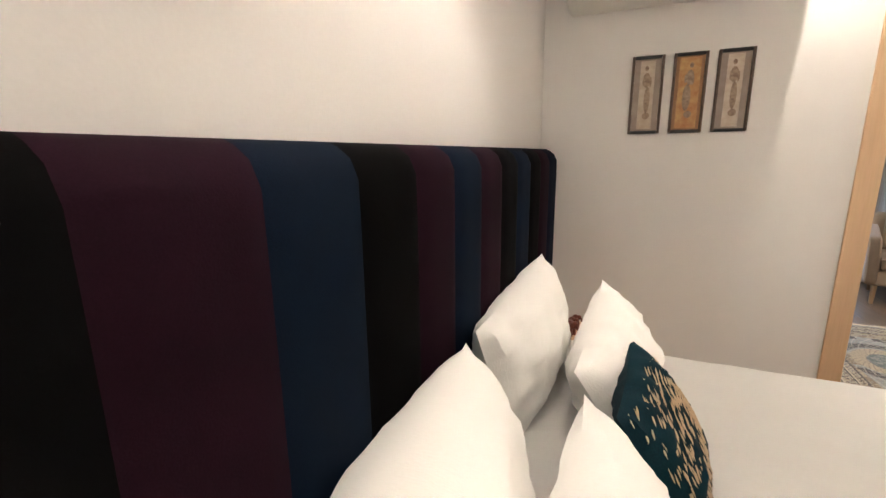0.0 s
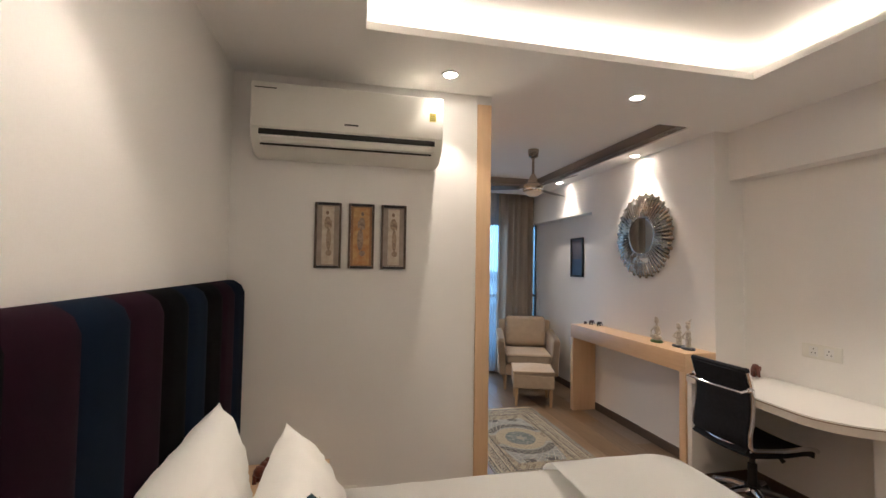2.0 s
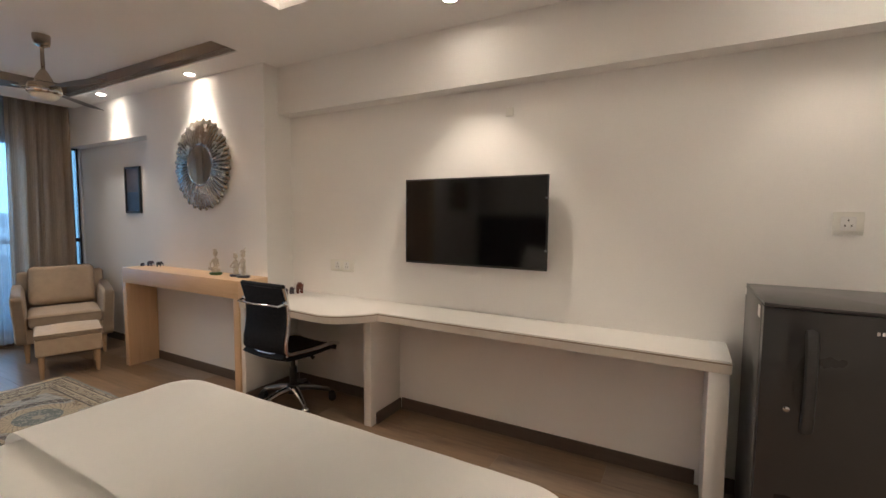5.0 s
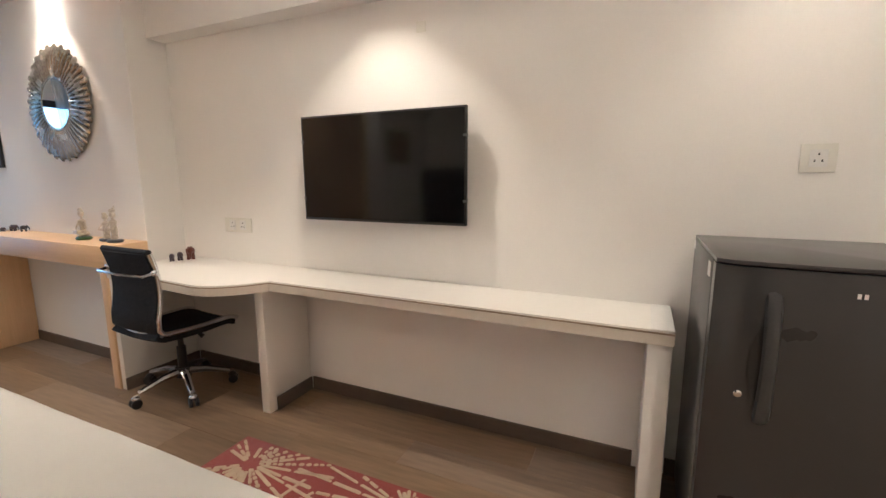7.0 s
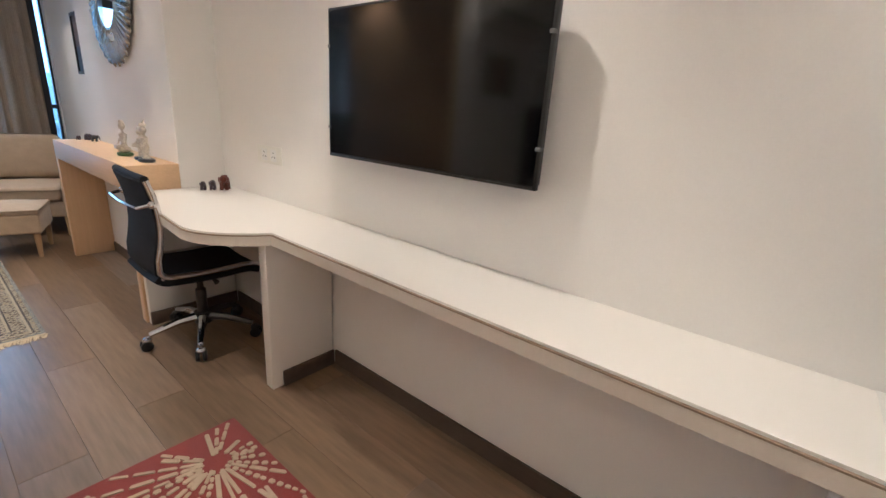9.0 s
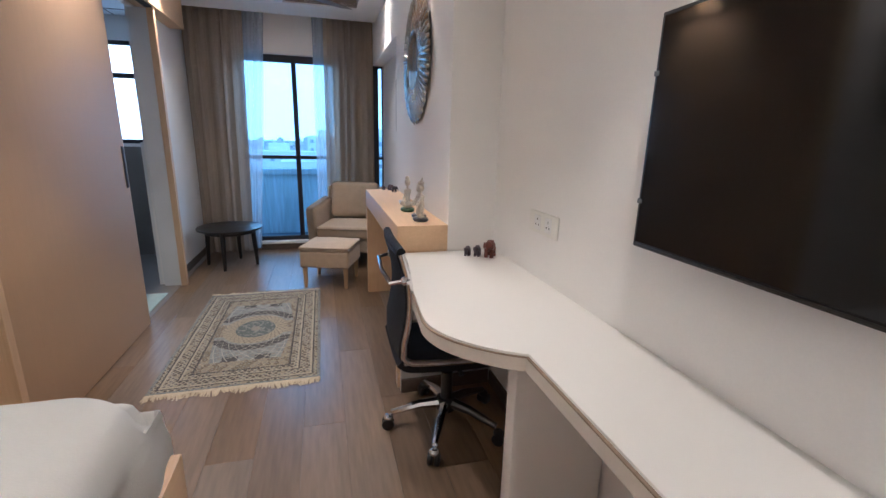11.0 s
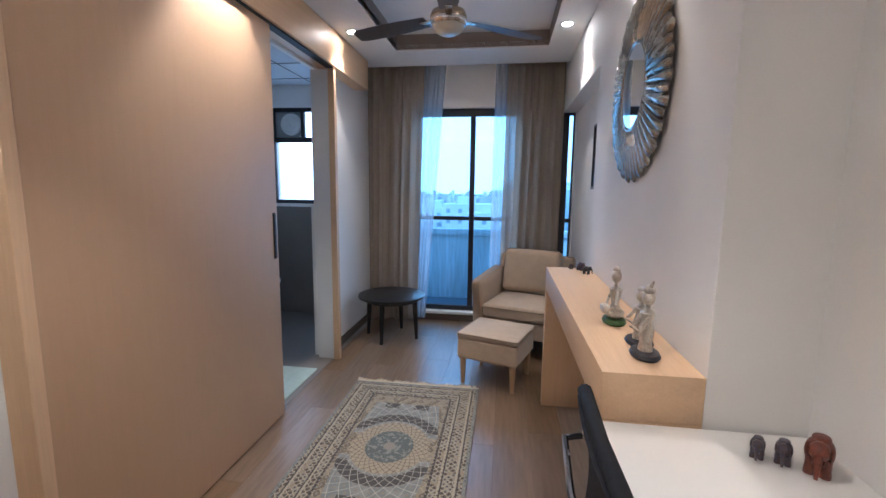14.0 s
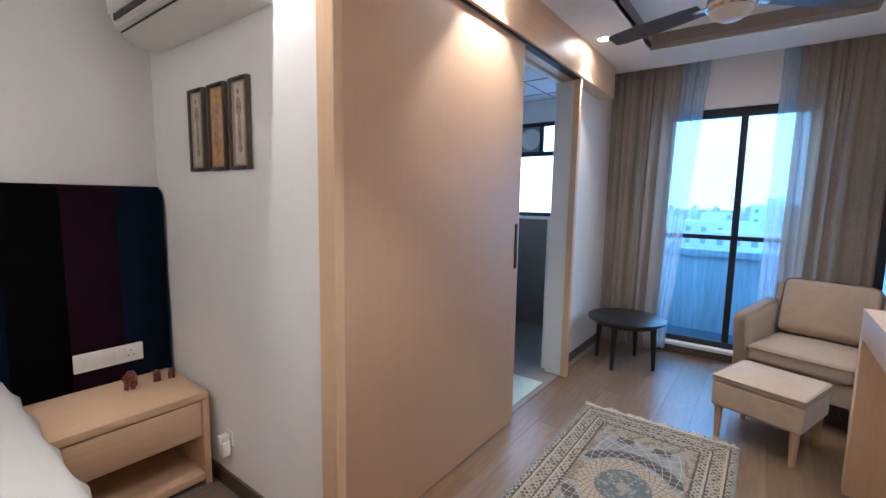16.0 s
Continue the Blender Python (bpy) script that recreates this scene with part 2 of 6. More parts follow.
def tube(points, r, n=10, bm=None, closed=False):
    """Round bar along a line of points."""
    bm = bm or bmesh.new()
    pts = [Vector(p) for p in points]
    rings = []
    for i, p in enumerate(pts):
        d = (pts[min(i + 1, len(pts) - 1)] - pts[max(i - 1, 0)]).normalized()
        u = d.orthogonal().normalized() if i == 0 else (u - d * u.dot(d)).normalized()
        v = d.cross(u)
        rr = r[i] if isinstance(r, (list, tuple)) else r
        rings.append([bm.verts.new(p + rr * (math.cos(2 * math.pi * k / n) * u + math.sin(2 * math.pi * k / n) * v)) for k in range(n)])
    for a, b in zip(rings, rings[1:]):
        for k in range(n):
            bm.faces.new((a[k], a[(k + 1) % n], b[(k + 1) % n], b[k]))
    bm.faces.new(list(reversed(rings[0])))
    bm.faces.new(rings[-1])
    return bm


def ball(c, rx, ry=None, rz=None, bm=None, u=14, v=10):
    bm = bm or bmesh.new()
    bmesh.ops.create_uvsphere(bm, u_segments=u, v_segments=v, radius=1, matrix=Matrix.LocRotScale(c, None, (rx, ry or rx, rz or rx)))
    return bm


def slab(outline, z0, z1, bevel=0.0, bm=None):
    """A flat body with the given plan."""
    bm = bm or bmesh.new()
    lo = [bm.verts.new((x, y, z0)) for x, y in outline]
    hi = [bm.verts.new((x, y, z1)) for x, y in outline]
    n = len(lo)
    f1, f2 = bm.faces.new(list(reversed(lo))), bm.faces.new(hi)
    for i in range(n):
        bm.faces.new((lo[i], lo[(i + 1) % n], hi[(i + 1) % n], hi[i]))
    bmesh.ops.recalc_face_normals(bm, faces=bm.faces)
    if bevel:
        bmesh.ops.bevel(bm, geom=[e for e in set(f1.edges) | set(f2.edges)], offset=bevel, segments=2, profile=0.5, affect="EDGES")
    return bm


def wall_with_holes(axis, at0, at1, u0, u1, z0, z1, holes):
    """A wall across axis x or y, from at0 to at1 thick, with holes (u0, u1, z0, z1) through it."""
    bm = bmesh.new()
    us = sorted({u0, u1, *[h[0] for h in holes], *[h[1] for h in holes]})
    zs = sorted({z0, z1, *[h[2] for h in holes], *[h[3] for h in holes]})
    for a, b in zip(us, us[1:]):
        for c, d in zip(zs, zs[1:]):
            mu, mz = (a + b) / 2, (c + d) / 2
            if any(h[0] < mu < h[1] and h[2] < mz < h[3] for h in holes):
                continue
            if axis == "x":
                box(at0, at1, a, b, c, d, bm=bm)
            else:
                box(a, b, at0, at1, c, d, bm=bm)
    bmesh.ops.remove_doubles(bm, verts=bm.verts, dist=1e-5)
    bm.verts.index_update()
    seen = {}
    for f in bm.faces:
        seen.setdefault(tuple(sorted(v.index for v in f.verts)), []).append(f)
    bmesh.ops.delete(bm, geom=[f for fs in seen.values() if len(fs) > 1 for f in fs], context="FACES_ONLY")
    return bm


def setting(name, bm, material, label, category="wall"):
    return single(name, bm, material, (0, 0, 0), label, category, "structure", smooth=False)


# ---- plan (metres) ----
TVX, CONX, RECX = 0.252, 0.0, 0.128          # faces of the desk wall, the console wall and the picture recess
BEAMX = 0.13                                 # face of the beam over the desk
HBX = -3.22                                  # headboard wall
CZ = 2.51                                    # ceiling
BACK = -4.3                                  # wall behind the walk
WINY = 3.46                                  # inner face of the window wall
LEFTX = -1.92                                # left wall beyond the bathroom

# ---- structure ----
setting("wall_desk", box(TVX, TVX + 0.15, BACK, 0.20, 0, 2.8), PAINT, "warm white painted wall behind the desk and television")
setting("wall_console", box(CONX, TVX + 0.15, 0.20, 1.825, 0, 2.8), PAINT, "warm white painted wall behind the oak console")
setting("wall_recess", box(RECX, TVX + 0.15, 1.825, WINY, 0, 2.11), PAINT, "shallow recessed white wall beside the balcony window")
setting("beam_recess", box(CONX, TVX + 0.15, 1.825, WINY, 2.11, 2.8), PAINT, "white painted beam above the recess", "beam")
setting("beam_desk", box(BEAMX, TVX, BACK, 0.20, 2.150, 2.8), PAINT, "white painted beam along the desk wall", "beam")
setting("wall_ac", box(HBX, -1.872, 0.0, 0.10, 0, 2.8), PAINT, "warm white painted wall below the air conditioner")
setting("wall_headboard", box(HBX - 0.15, HBX, BACK, 3.7, 0, 2.8), PAINT, "warm white painted wall behind the bed")
setting("wall_back", box(HBX - 0.15, TVX + 0.15, BACK - 0.15, BACK, 0, 2.8), PAINT, "plain white wall at the end of the bedroom")
setting("wall_window", wall_with_holes("y", WINY, WINY + 0.2, HBX, TVX + 0.15, -0.02, 2.8, [(-1.46, -0.40, 0.10, 2.17), (-0.06, 0.118, 0.10, 2.17), (-3.02, -2.22, 1.20, 2.20)]), PAINT, "white wall around the balcony window")
setting("wall_left", box(LEFTX - 0.1, LEFTX, 2.30, WINY, 0, 2.8), PAINT, "white painted wall beside the curtain")
setting("wall_partition", box(-1.99, -1.872, 0.10, 1.30, 0, 2.8), PAINT, "partition wall behind the sliding door")
setting("wall_over_door", box(-1.99, -1.955, 1.30, 2.30, 2.24, 2.8), PAINT, "wall above the bathroom opening")

# ceilings: bedroom with a cove opening, corridor with a tray
COVE = (-2.555, -0.515, -2.95, -0.583)
TRAY = (-1.47, -0.225, 0.165, 2.78)


def ring_ceiling(x0, x1, y0, y1, hole, z0, z1):
    bm = bmesh.new()
    a, b, c, d = hole
    for q in ((x0, a, y0, y1), (b, x1, y0, y1), (a, b, y0, c), (a, b, d, y1)):
        box(*q, z0, z1, bm=bm)
    return bm


setting("ceiling_bedroom", ring_ceiling(HBX, BEAMX, BACK, 0.0, COVE, CZ, CZ + 0.035), CEIL, "white false ceiling around a lit cove", "ceiling")
setting("ceiling_cove", box(HBX, TVX, BACK, 0.0, 2.655, 2.8), CEIL, "white ceiling above the cove light", "ceiling")
rim = bmesh.new()
for q in ((COVE[0] - 0.21, COVE[0] - 0.2, COVE[2] - 0.2, COVE[3] + 0.2), (COVE[1] + 0.2, COVE[1] + 0.21, COVE[2] - 0.2, COVE[3] + 0.2),
          (COVE[0] - 0.2, COVE[1] + 0.2, COVE[2] - 0.21, COVE[2] - 0.2), (COVE[0] - 0.2, COVE[1] + 0.2, COVE[3] + 0.2, COVE[3] + 0.21)):
    box(*q, CZ + 0.036, 2.654, bm=rim)
setting("ceiling_cove_side", rim, CEIL, "inner side of the ceiling cove", "ceiling")
setting("ceiling_corridor", ring_ceiling(-1.955, BEAMX, 0.0, 3.23, TRAY, CZ, CZ + 0.05), CEIL, "white false ceiling around a shallow tray", "ceiling")
setting("ceiling_tray", box(-1.955, BEAMX, 0.0, 3.23, CZ + 0.13, CZ + 0.29), CEIL, "white ceiling inside the tray", "ceiling")
side = bmesh.new()
for q in ((TRAY[0] - 0.02, TRAY[0], TRAY[2], TRAY[3]), (TRAY[1], TRAY[1] + 0.02, TRAY[2], TRAY[3]), (TRAY[0] - 0.02, TRAY[1] + 0.02, TRAY[2] - 0.02, TRAY[2]), (TRAY[0] - 0.02, TRAY[1] + 0.02, TRAY[3], TRAY[3] + 0.02)):
    box(*q, CZ + 0.012, CZ + 0.129, bm=side)
setting("trim_tray", side, TRAYSIDE, "taupe side of the ceiling tray", "trim")
setting("ceiling_curtain_slot", box(-1.955, RECX, 3.23, WINY, 2.62, 2.8), CEIL, "ceiling of the curtain slot", "ceiling")
setting("ceiling_bath", box(HBX, -1.99, 0.10, WINY, 2.42, 2.5), BATH_PAINT, "pale panelled bathroom ceiling", "ceiling")

# skirting
SK = 0.078


def skirt(*q):
    return setting("baseboard", box(*q, 0, SK, 0.002), SKIRT, "dark brown skirting board along the wall", "baseboard")


skirt(TVX - 0.012, TVX, BACK, -2.83)
skirt(TVX - 0.012, TVX, -2.70, -0.887)
skirt(TVX - 0.012, TVX, -0.801, 0.137)
skirt(CONX - 0.012, CONX, 0.26, 1.74)
skirt(RECX - 0.012, RECX, 1.83, WINY)
skirt(HBX, -1.875, -0.012, 0.0)
skirt(HBX, HBX + 0.012, BACK, -0.02)
skirt(LEFTX, LEFTX + 0.012, 2.30, WINY)
skirt(LEFTX + 0.012, RECX - 0.012, WINY - 0.012, WINY)

# wood lining of the bathroom front
setting("wall_over_post", box(-1.872, -1.786, -0.004, 0.028, 2.456, CZ), PAINT, "white strip of wall above the oak post")
setting("trim_post", box(-1.872, -1.786, -0.012, 0.028, 0, 2.455, 0.003), OAK, "pale oak corner post at the wall's end", "trim")
setting("trim_header", box(-1.95, -1.80, 0.03, 3.03, 2.255, CZ, 0.003), OAK_Y, "pale oak header over the sliding door", "trim")
setting("trim_track", box(-1.865, -1.815, 0.03, 2.24, 2.2435, 2.2545), SLOT, "dark sliding track under the header", "trim")
setting("trim_jamb", box(-1.86, -1.812, 2.243, 2.29, 0, 2.254, 0.003), OAK, "pale oak door jamb of the bathroom", "trim")
setting("trim_white_jamb", box(-1.99, -1.861, 2.25, 2.30, 0, 2.24, 0.002), WHITE_GLOSS, "white inner jamb of the bathroom", "trim")

# ---- recessed spots and added unseen fill spots ----
def spot(x, y, room, watts, blend):
    """A recessed downlight in the false ceiling with its lamp, also used for added fill."""
    ob = thing("ceiling_spot_or_fill", (x, y, CZ), "small round recessed warm white ceiling spotlight or fill spot", "spotlight", "recessed spots in the " + room)
    part("trim_ring", lathe((x, y, CZ - 0.006), [(0.034, 0.0055), (0.036, 0.001), (0.047, 0.0), (0.049, 0.0055)], 28), WHITE_GLOSS, ob)
    part("diffuser", cyl((x, y, CZ - 0.003), 0.0335, 0.002, n=24), SPOTGLOW, ob, "glowing warm white lens")
    lamp = bpy.data.lights.new("spot_lamp", "SPOT")
    lamp.energy, lamp.color, lamp.spot_size, lamp.spot_blend, lamp.shadow_soft_size = watts, WARM, radians(SPOT_DEG), blend, 0.014
    lo = new("spot_lamp", lamp)
    lo.location = (x, y, CZ - 0.012)


# The y -3.4 row and (-2.86, -2.75) are unseen, added to brighten the bedroom.
for x, y, share in ((-2.096, -0.240, 0.46), (-0.948, -0.215, 1.0), (-0.180, -1.478, 0.75), (-2.86, -1.45, 0.55), (-0.180, -3.15, 0.32), (-2.86, -2.75, 0.34),
                    (-2.3, -3.4, 1.5), (-1.5, -3.4, 1.4), (-0.8, -3.4, 0.35)):
    spot(x, y, "bedroom", SPOT_W * share, 0.5)
for x, y, share in ((-0.10, 0.96, 0.8), (-0.145, 2.30, 0.55), (-1.68, 2.30, 0.75), (-1.70, 0.96, 0.8)):
    spot(x, y, "corridor", SPOT_W * share, 0.45)


def cove_strip(a, b, turn):
    lamp = bpy.data.lights.new("cove_strip", "AREA")
    length = (Vector(b) - Vector(a)).length
    lamp.shape, lamp.size, lamp.size_y = "RECTANGLE", length, 0.02
    lamp.energy, lamp.color = COVE_W * length, WARM
    ob = new("cove_strip", lamp)
    ob.matrix_basis = Matrix.Translation((Vector(a) + Vector(b)) / 2) @ Euler([radians(v) for v in turn]).to_matrix().to_4x4()


c0, c1, c2, c3 = COVE
zc = CZ + 0.05
cove_strip((c0 - 0.085, c2, zc), (c0 - 0.085, c3, zc), (180, 0, 90))
cove_strip((c1 + 0.085, c2, zc), (c1 + 0.085, c3, zc), (180, 0, 90))
cove_strip((c0, c3 + 0.085, zc), (c1, c3 + 0.085, zc), (180, 0, 0))
cove_strip((c0, c2 - 0.085, zc), (c1, c2 - 0.085, zc), (180, 0, 0))

# ---- desk, console, television ----
def strip_top(front, inset, z0, z1):
    """A board between the wall and a curved front edge, in strips from end to end."""
    bm = bmesh.new()
    cols = [[bm.verts.new(p) for p in ((x + inset, y, z0), (TVX - 0.002, y, z0), (TVX - 0.002, y, z1), (x + inset, y, z1))] for x, y in front]
    for a, b in zip(cols, cols[1:]):
        for i in range(4):
            bm.faces.new((a[i], a[(i + 1) % 4], b[(i + 1) % 4], b[i]))
    bm.faces.new(list(reversed(cols[0])))
    bm.faces.new(cols[-1])
    bmesh.ops.recalc_face_normals(bm, faces=bm.faces)
    return bm


EDGE_BROWN = pbr("brown_edge_band", (0.30, 0.215, 0.15), (0.25, 0.18, 0.125), 6, 0.5)


def desk():
    ob = thing("built_in_desk", (0.08, -1.3, 0), "long white built-in desk with a rounded bulge beside the console", "desk")
    y1 = 0.188
    out = [(TVX - 0.002, -2.805), (-0.095, -2.805), (-0.095, -0.93)]
    for i in range(1, 15):                       # bulge: eases out from the narrow part and runs to the console
        f = i / 14
        x = -0.095 - 0.225 * math.sin(f * math.pi / 2) ** 1.3
        out.append((x, -0.93 + 0.30 * f ** 1.5))
    for i in range(1, 13):
        f = i / 12
        out.append((-0.32 + 0.060 * f, -0.63 + (y1 + 0.63) * f))
    out.append((TVX - 0.002, y1))
    front = out[1:-1]
    part("desktop", strip_top(front, 0.0, 0.708, 0.7475), EDGE_TOP, ob, smooth=False)
    part("edge_band", strip_top(front, -0.0015, 0.748, 0.7522), EDGE_BROWN, ob, "thin brown edge line", False)
    part("top_sheet", strip_top(front, 0.006, 0.7525, 0.76), WHITE_TOP, ob, "glossy white top sheet", False)
    part("end_strip", box(-0.088, TVX - 0.003, -2.803, -2.73, 0.7605, 0.7625, 0.0008), WHITE_GLOSS, ob, "raised white end strip")
    part("side_panel", box(-0.092, TVX - 0.013, -0.873, -0.815, 0, 0.707, 0.003), WHITE_TOP, ob)
    part("side_panel", box(-0.09, TVX - 0.013, -2.80, -2.72, 0, 0.707, 0.003), WHITE_TOP, ob)
    part("side_panel", box(-0.250, TVX - 0.013, 0.150, 0.192, 0, 0.707, 0.003), WHITE_TOP, ob)
    for a, b, c in ((-0.886, -0.874, -0.04), (-0.814, -0.802, -0.04), (0.138, 0.149, -0.252)):
        part("plinth", box(c, TVX - 0.0135, a, b, 0, SK, 0.001), SKIRT, ob, "dark brown skirting strip")


desk()


def console():
    ob = thing("console_table", (-0.13, 1.0, 0), "pale oak waterfall console table against the white wall", "console table")
    part("top", box(-0.262, -0.002, 0.195, 1.806, 0.762, 0.896, 0.0025), OAK_Y, ob)
    part("leg_panel", box(-0.262, -0.002, 0.195, 0.255, 0, 0.7615, 0.0025), OAK, ob)
    part("leg_panel", box(-0.262, -0.002, 1.746, 1.806, 0, 0.7615, 0.0025), OAK, ob)


console()


CLIP = pbr("smoky_clip_plastic", (0.20, 0.20, 0.20), None, 5, 0.15)


def television():
    ob = thing("television", (0.2, -1.45, 1.06), "black flat screen television mounted on the white wall", "television")
    part("rear_housing", box(0.178, 0.208, -1.92, -0.985, 1.075, 1.6, 0.006), BLACK_P, ob)
    part("bezel", box(0.160, 0.179, -1.93, -0.973, 1.064, 1.612, 0.003), BLACK_P, ob)
    part("screen", box(0.1585, 0.1595, -1.921, -0.982, 1.078, 1.603), SCREEN, ob, "glossy dark screen", False)
    part("chin_strip", box(0.1575, 0.160, -1.92, -0.983, 1.0655, 1.073, 0.0005), STEEL_D, ob)
    part("wall_bracket", box(0.208, TVX - 0.0005, -1.65, -1.25, 1.15, 1.39, 0.004), BLACK_P, ob)
    for y in (-1.923, -0.980):
        for z in (1.18, 1.48):
            part("corner_clip", box(0.1565, 0.18, y - 0.008, y + 0.008, z - 0.006, z + 0.006, 0.002), CLIP, ob, "clear plastic edge clip")


television()

# ---- bed, headboard and bedding ----
BED = (-3.12, -1.085, -2.42, -0.632)


def headboard():
    ob = thing("headboard", (HBX, -1.52, 0), "tall velvet headboard in black, plum and navy vertical channels", "headboard")
    kinds = "npbnbpnpbnpbnpb"
    w = 0.2035
    part("backing_board", box(HBX + 0.001, HBX + 0.03, -w * 15, -0.014, 0, 1.385, 0.004), BLACK_P, ob)
    for k, c in enumerate(kinds):
        y1, y0 = -0.013 - w * k, -0.013 - w * (k + 1)
        bm = bmesh.new()
        n, rows = 10, [0.0, 0.4, 0.9, 1.25, 1.34, 1.375, 1.393, 1.401]
        grid = []
        for z in rows:
            top = max(0.0, (z - 1.32) / 0.081)
            line = []
            for i in range(n + 1):
                f = i / n
                puff = 0.012 * (1 - (2 * f - 1) ** 4)
                depth = (0.078 + puff) * math.sqrt(max(0.0, 1 - top ** 2.6)) if z < 1.401 else 0.02
                line.append(bm.verts.new((HBX + 0.012 + depth, y0 + (y1 - y0) * f, z)))
            grid.append(line)
        grid.append([bm.verts.new((HBX + 0.005, v.co.y, 1.401)) for v in grid[-1]])
        for a, b in zip(grid, grid[1:]):
            for i in range(n):
                bm.faces.new((a[i], a[i + 1], b[i + 1], b[i]))
        bm.faces.new([r[0] for r in grid] + [bm.verts.new((HBX + 0.005, y0, 0))])
        bm.faces.new([r[-1] for r in reversed(grid)] + [bm.verts.new((HBX + 0.005, y1, 0))])
        bmesh.ops.recalc_face_normals(bm, faces=bm.faces)
        part("channel", bm, VELVETS[c], ob, {"n": "navy velvet channel", "p": "plum velvet channel", "b": "black velvet channel"}[c])


headboard()


def soft_sheet(x0, x1, y0, y1, ztop, drop, wave, seed, nx=96, ny=90, round_=0.07, foot=True, sides=True, corner=0.0):
    """A cloth that lies on the mattress with rounded edges and hangs over its sides."""
    bm = bmesh.new()

    def edge(u, lo, hi, hang_lo, hang_hi):
        """Maps u in 0..1 onto place and drop along a section with hanging ends."""
        span = hi - lo
        total = span + (drop if hang_lo else 0) + (drop if hang_hi else 0)
        s = u * total - (drop if hang_lo else 0)
        if s < 0:
            return lo - round_ * 0.15 * min(1, -s / 0.1), s
        if s > span:
            return hi + round_ * 0.15 * min(1, (s - span) / 0.1), span - s
        return lo + s, 0.0

    rows = []
    for j in range(ny + 1):
        y, dy = edge(j / ny, y0, y1, sides, sides)
        row = []
        for i in range(nx + 1):
            x, dx = edge(i / nx, x0, x1, False, foot)
            z = ztop + min(dx, dy)
            d = min(x1 - x if foot else 9, y - y0 if sides else 9, y1 - y if sides else 9)
            if corner and min(dx, dy) == 0:
                dc = corner - math.hypot(max(0, corner - (x1 - x)), max(0, corner - min(y - y0, y1 - y)))
                d = min(d, max(0.0, dc))
                z += 0.9 * min(0.0, dc)
            if min(dx, dy) == 0 and d < round_:
                z -= round_ - math.sqrt(max(0, round_ ** 2 - (round_ - d) ** 2))
            elif min(dx, dy) < 0:
                z -= round_
            p = Vector((x, y, z)) * 3.1 + Vector((seed, 0, 0))
            nz = noise.noise(p) + 0.5 * noise.noise(p * 2.7) + 0.22 * noise.noise(Vector((p.x * 2, p.y * 9, p.z)))
            hang = 1 if min(dx, dy) < -0.02 else 0
            row.append(bm.verts.new((x + hang * (dx < -0.02) * wave * 1.2 * math.sin(y * 23 + seed), y + hang * (dy < -0.02) * wave * 1.2 * math.sin(x * 21 + seed) * (1 if y > (y0 + y1) / 2 else -1), z + wave * 0.5 * nz)))
        rows.append(row)
    for a, b in zip(rows, rows[1:]):
        for i in range(nx):
            bm.faces.new((a[i], a[i + 1], b[i + 1], b[i]))
    bmesh.ops.solidify(bm, geom=list(bm.faces), thickness=0.012)
    bmesh.ops.recalc_face_normals(bm, faces=bm.faces)
    return bm


def bed():
    x0, x1, y0, y1 = BED
    ob = thing("bed", ((x0 + x1) / 2, (y0 + y1) / 2, 0), "wide bed with white linen on a pale oak frame", "bed")
    part("side_rail", box(x0, x1 - 0.03, y1 - 0.02, y1 + 0.005, 0.06, 0.30, 0.003), OAK, ob, "pale oak side rail")
    part("side_rail", box(x0, x1 - 0.03, y0 - 0.005, y0 + 0.02, 0.06, 0.30, 0.003), OAK, ob, "pale oak side rail")
    part("footboard", box(x1 - 0.003, x1 + 0.033, y0 - 0.01, y1 + 0.01, 0.0, 0.385, 0.003), OAK_Y, ob, "pale oak footboard")
    part("mattress", box(x0, x1 - 0.035, y0 + 0.03, y1 - 0.03, 0.30, 0.59, 0.05, segs=4), LINEN, ob, "thick white mattress")
    part("bed_base", box(x0, x1 - 0.04, y0 + 0.03, y1 - 0.03, 0.06, 0.30), OAK, ob)
    for y in (y0 + 0.1, y1 - 0.1):
        part("leg", box(x0 + 0.05, x0 + 0.11, y - 0.03, y + 0.03, 0, 0.06), OAK, ob)


bed()
x0, x1, y0, y1 = BED
single("bed_sheet", soft_sheet(x0 + 0.02, x1 - 0.045, y0, y1, 0.615, 0.14, 0.017, 3.0), LINEN, (-2.1, -1.55, 0.6), "smooth white sheet spread over the mattress", "bed sheet")
single("folded_quilt", soft_sheet(-1.745, x1 - 0.004, y0 - 0.02, y1 + 0.004, 0.663, 0.20, 0.008, 7.0, 60, 100, 0.12, corner=0.18), LINEN, (-1.4, -1.55, 0.63), "thick white quilt laid across the bed's foot", "quilt")


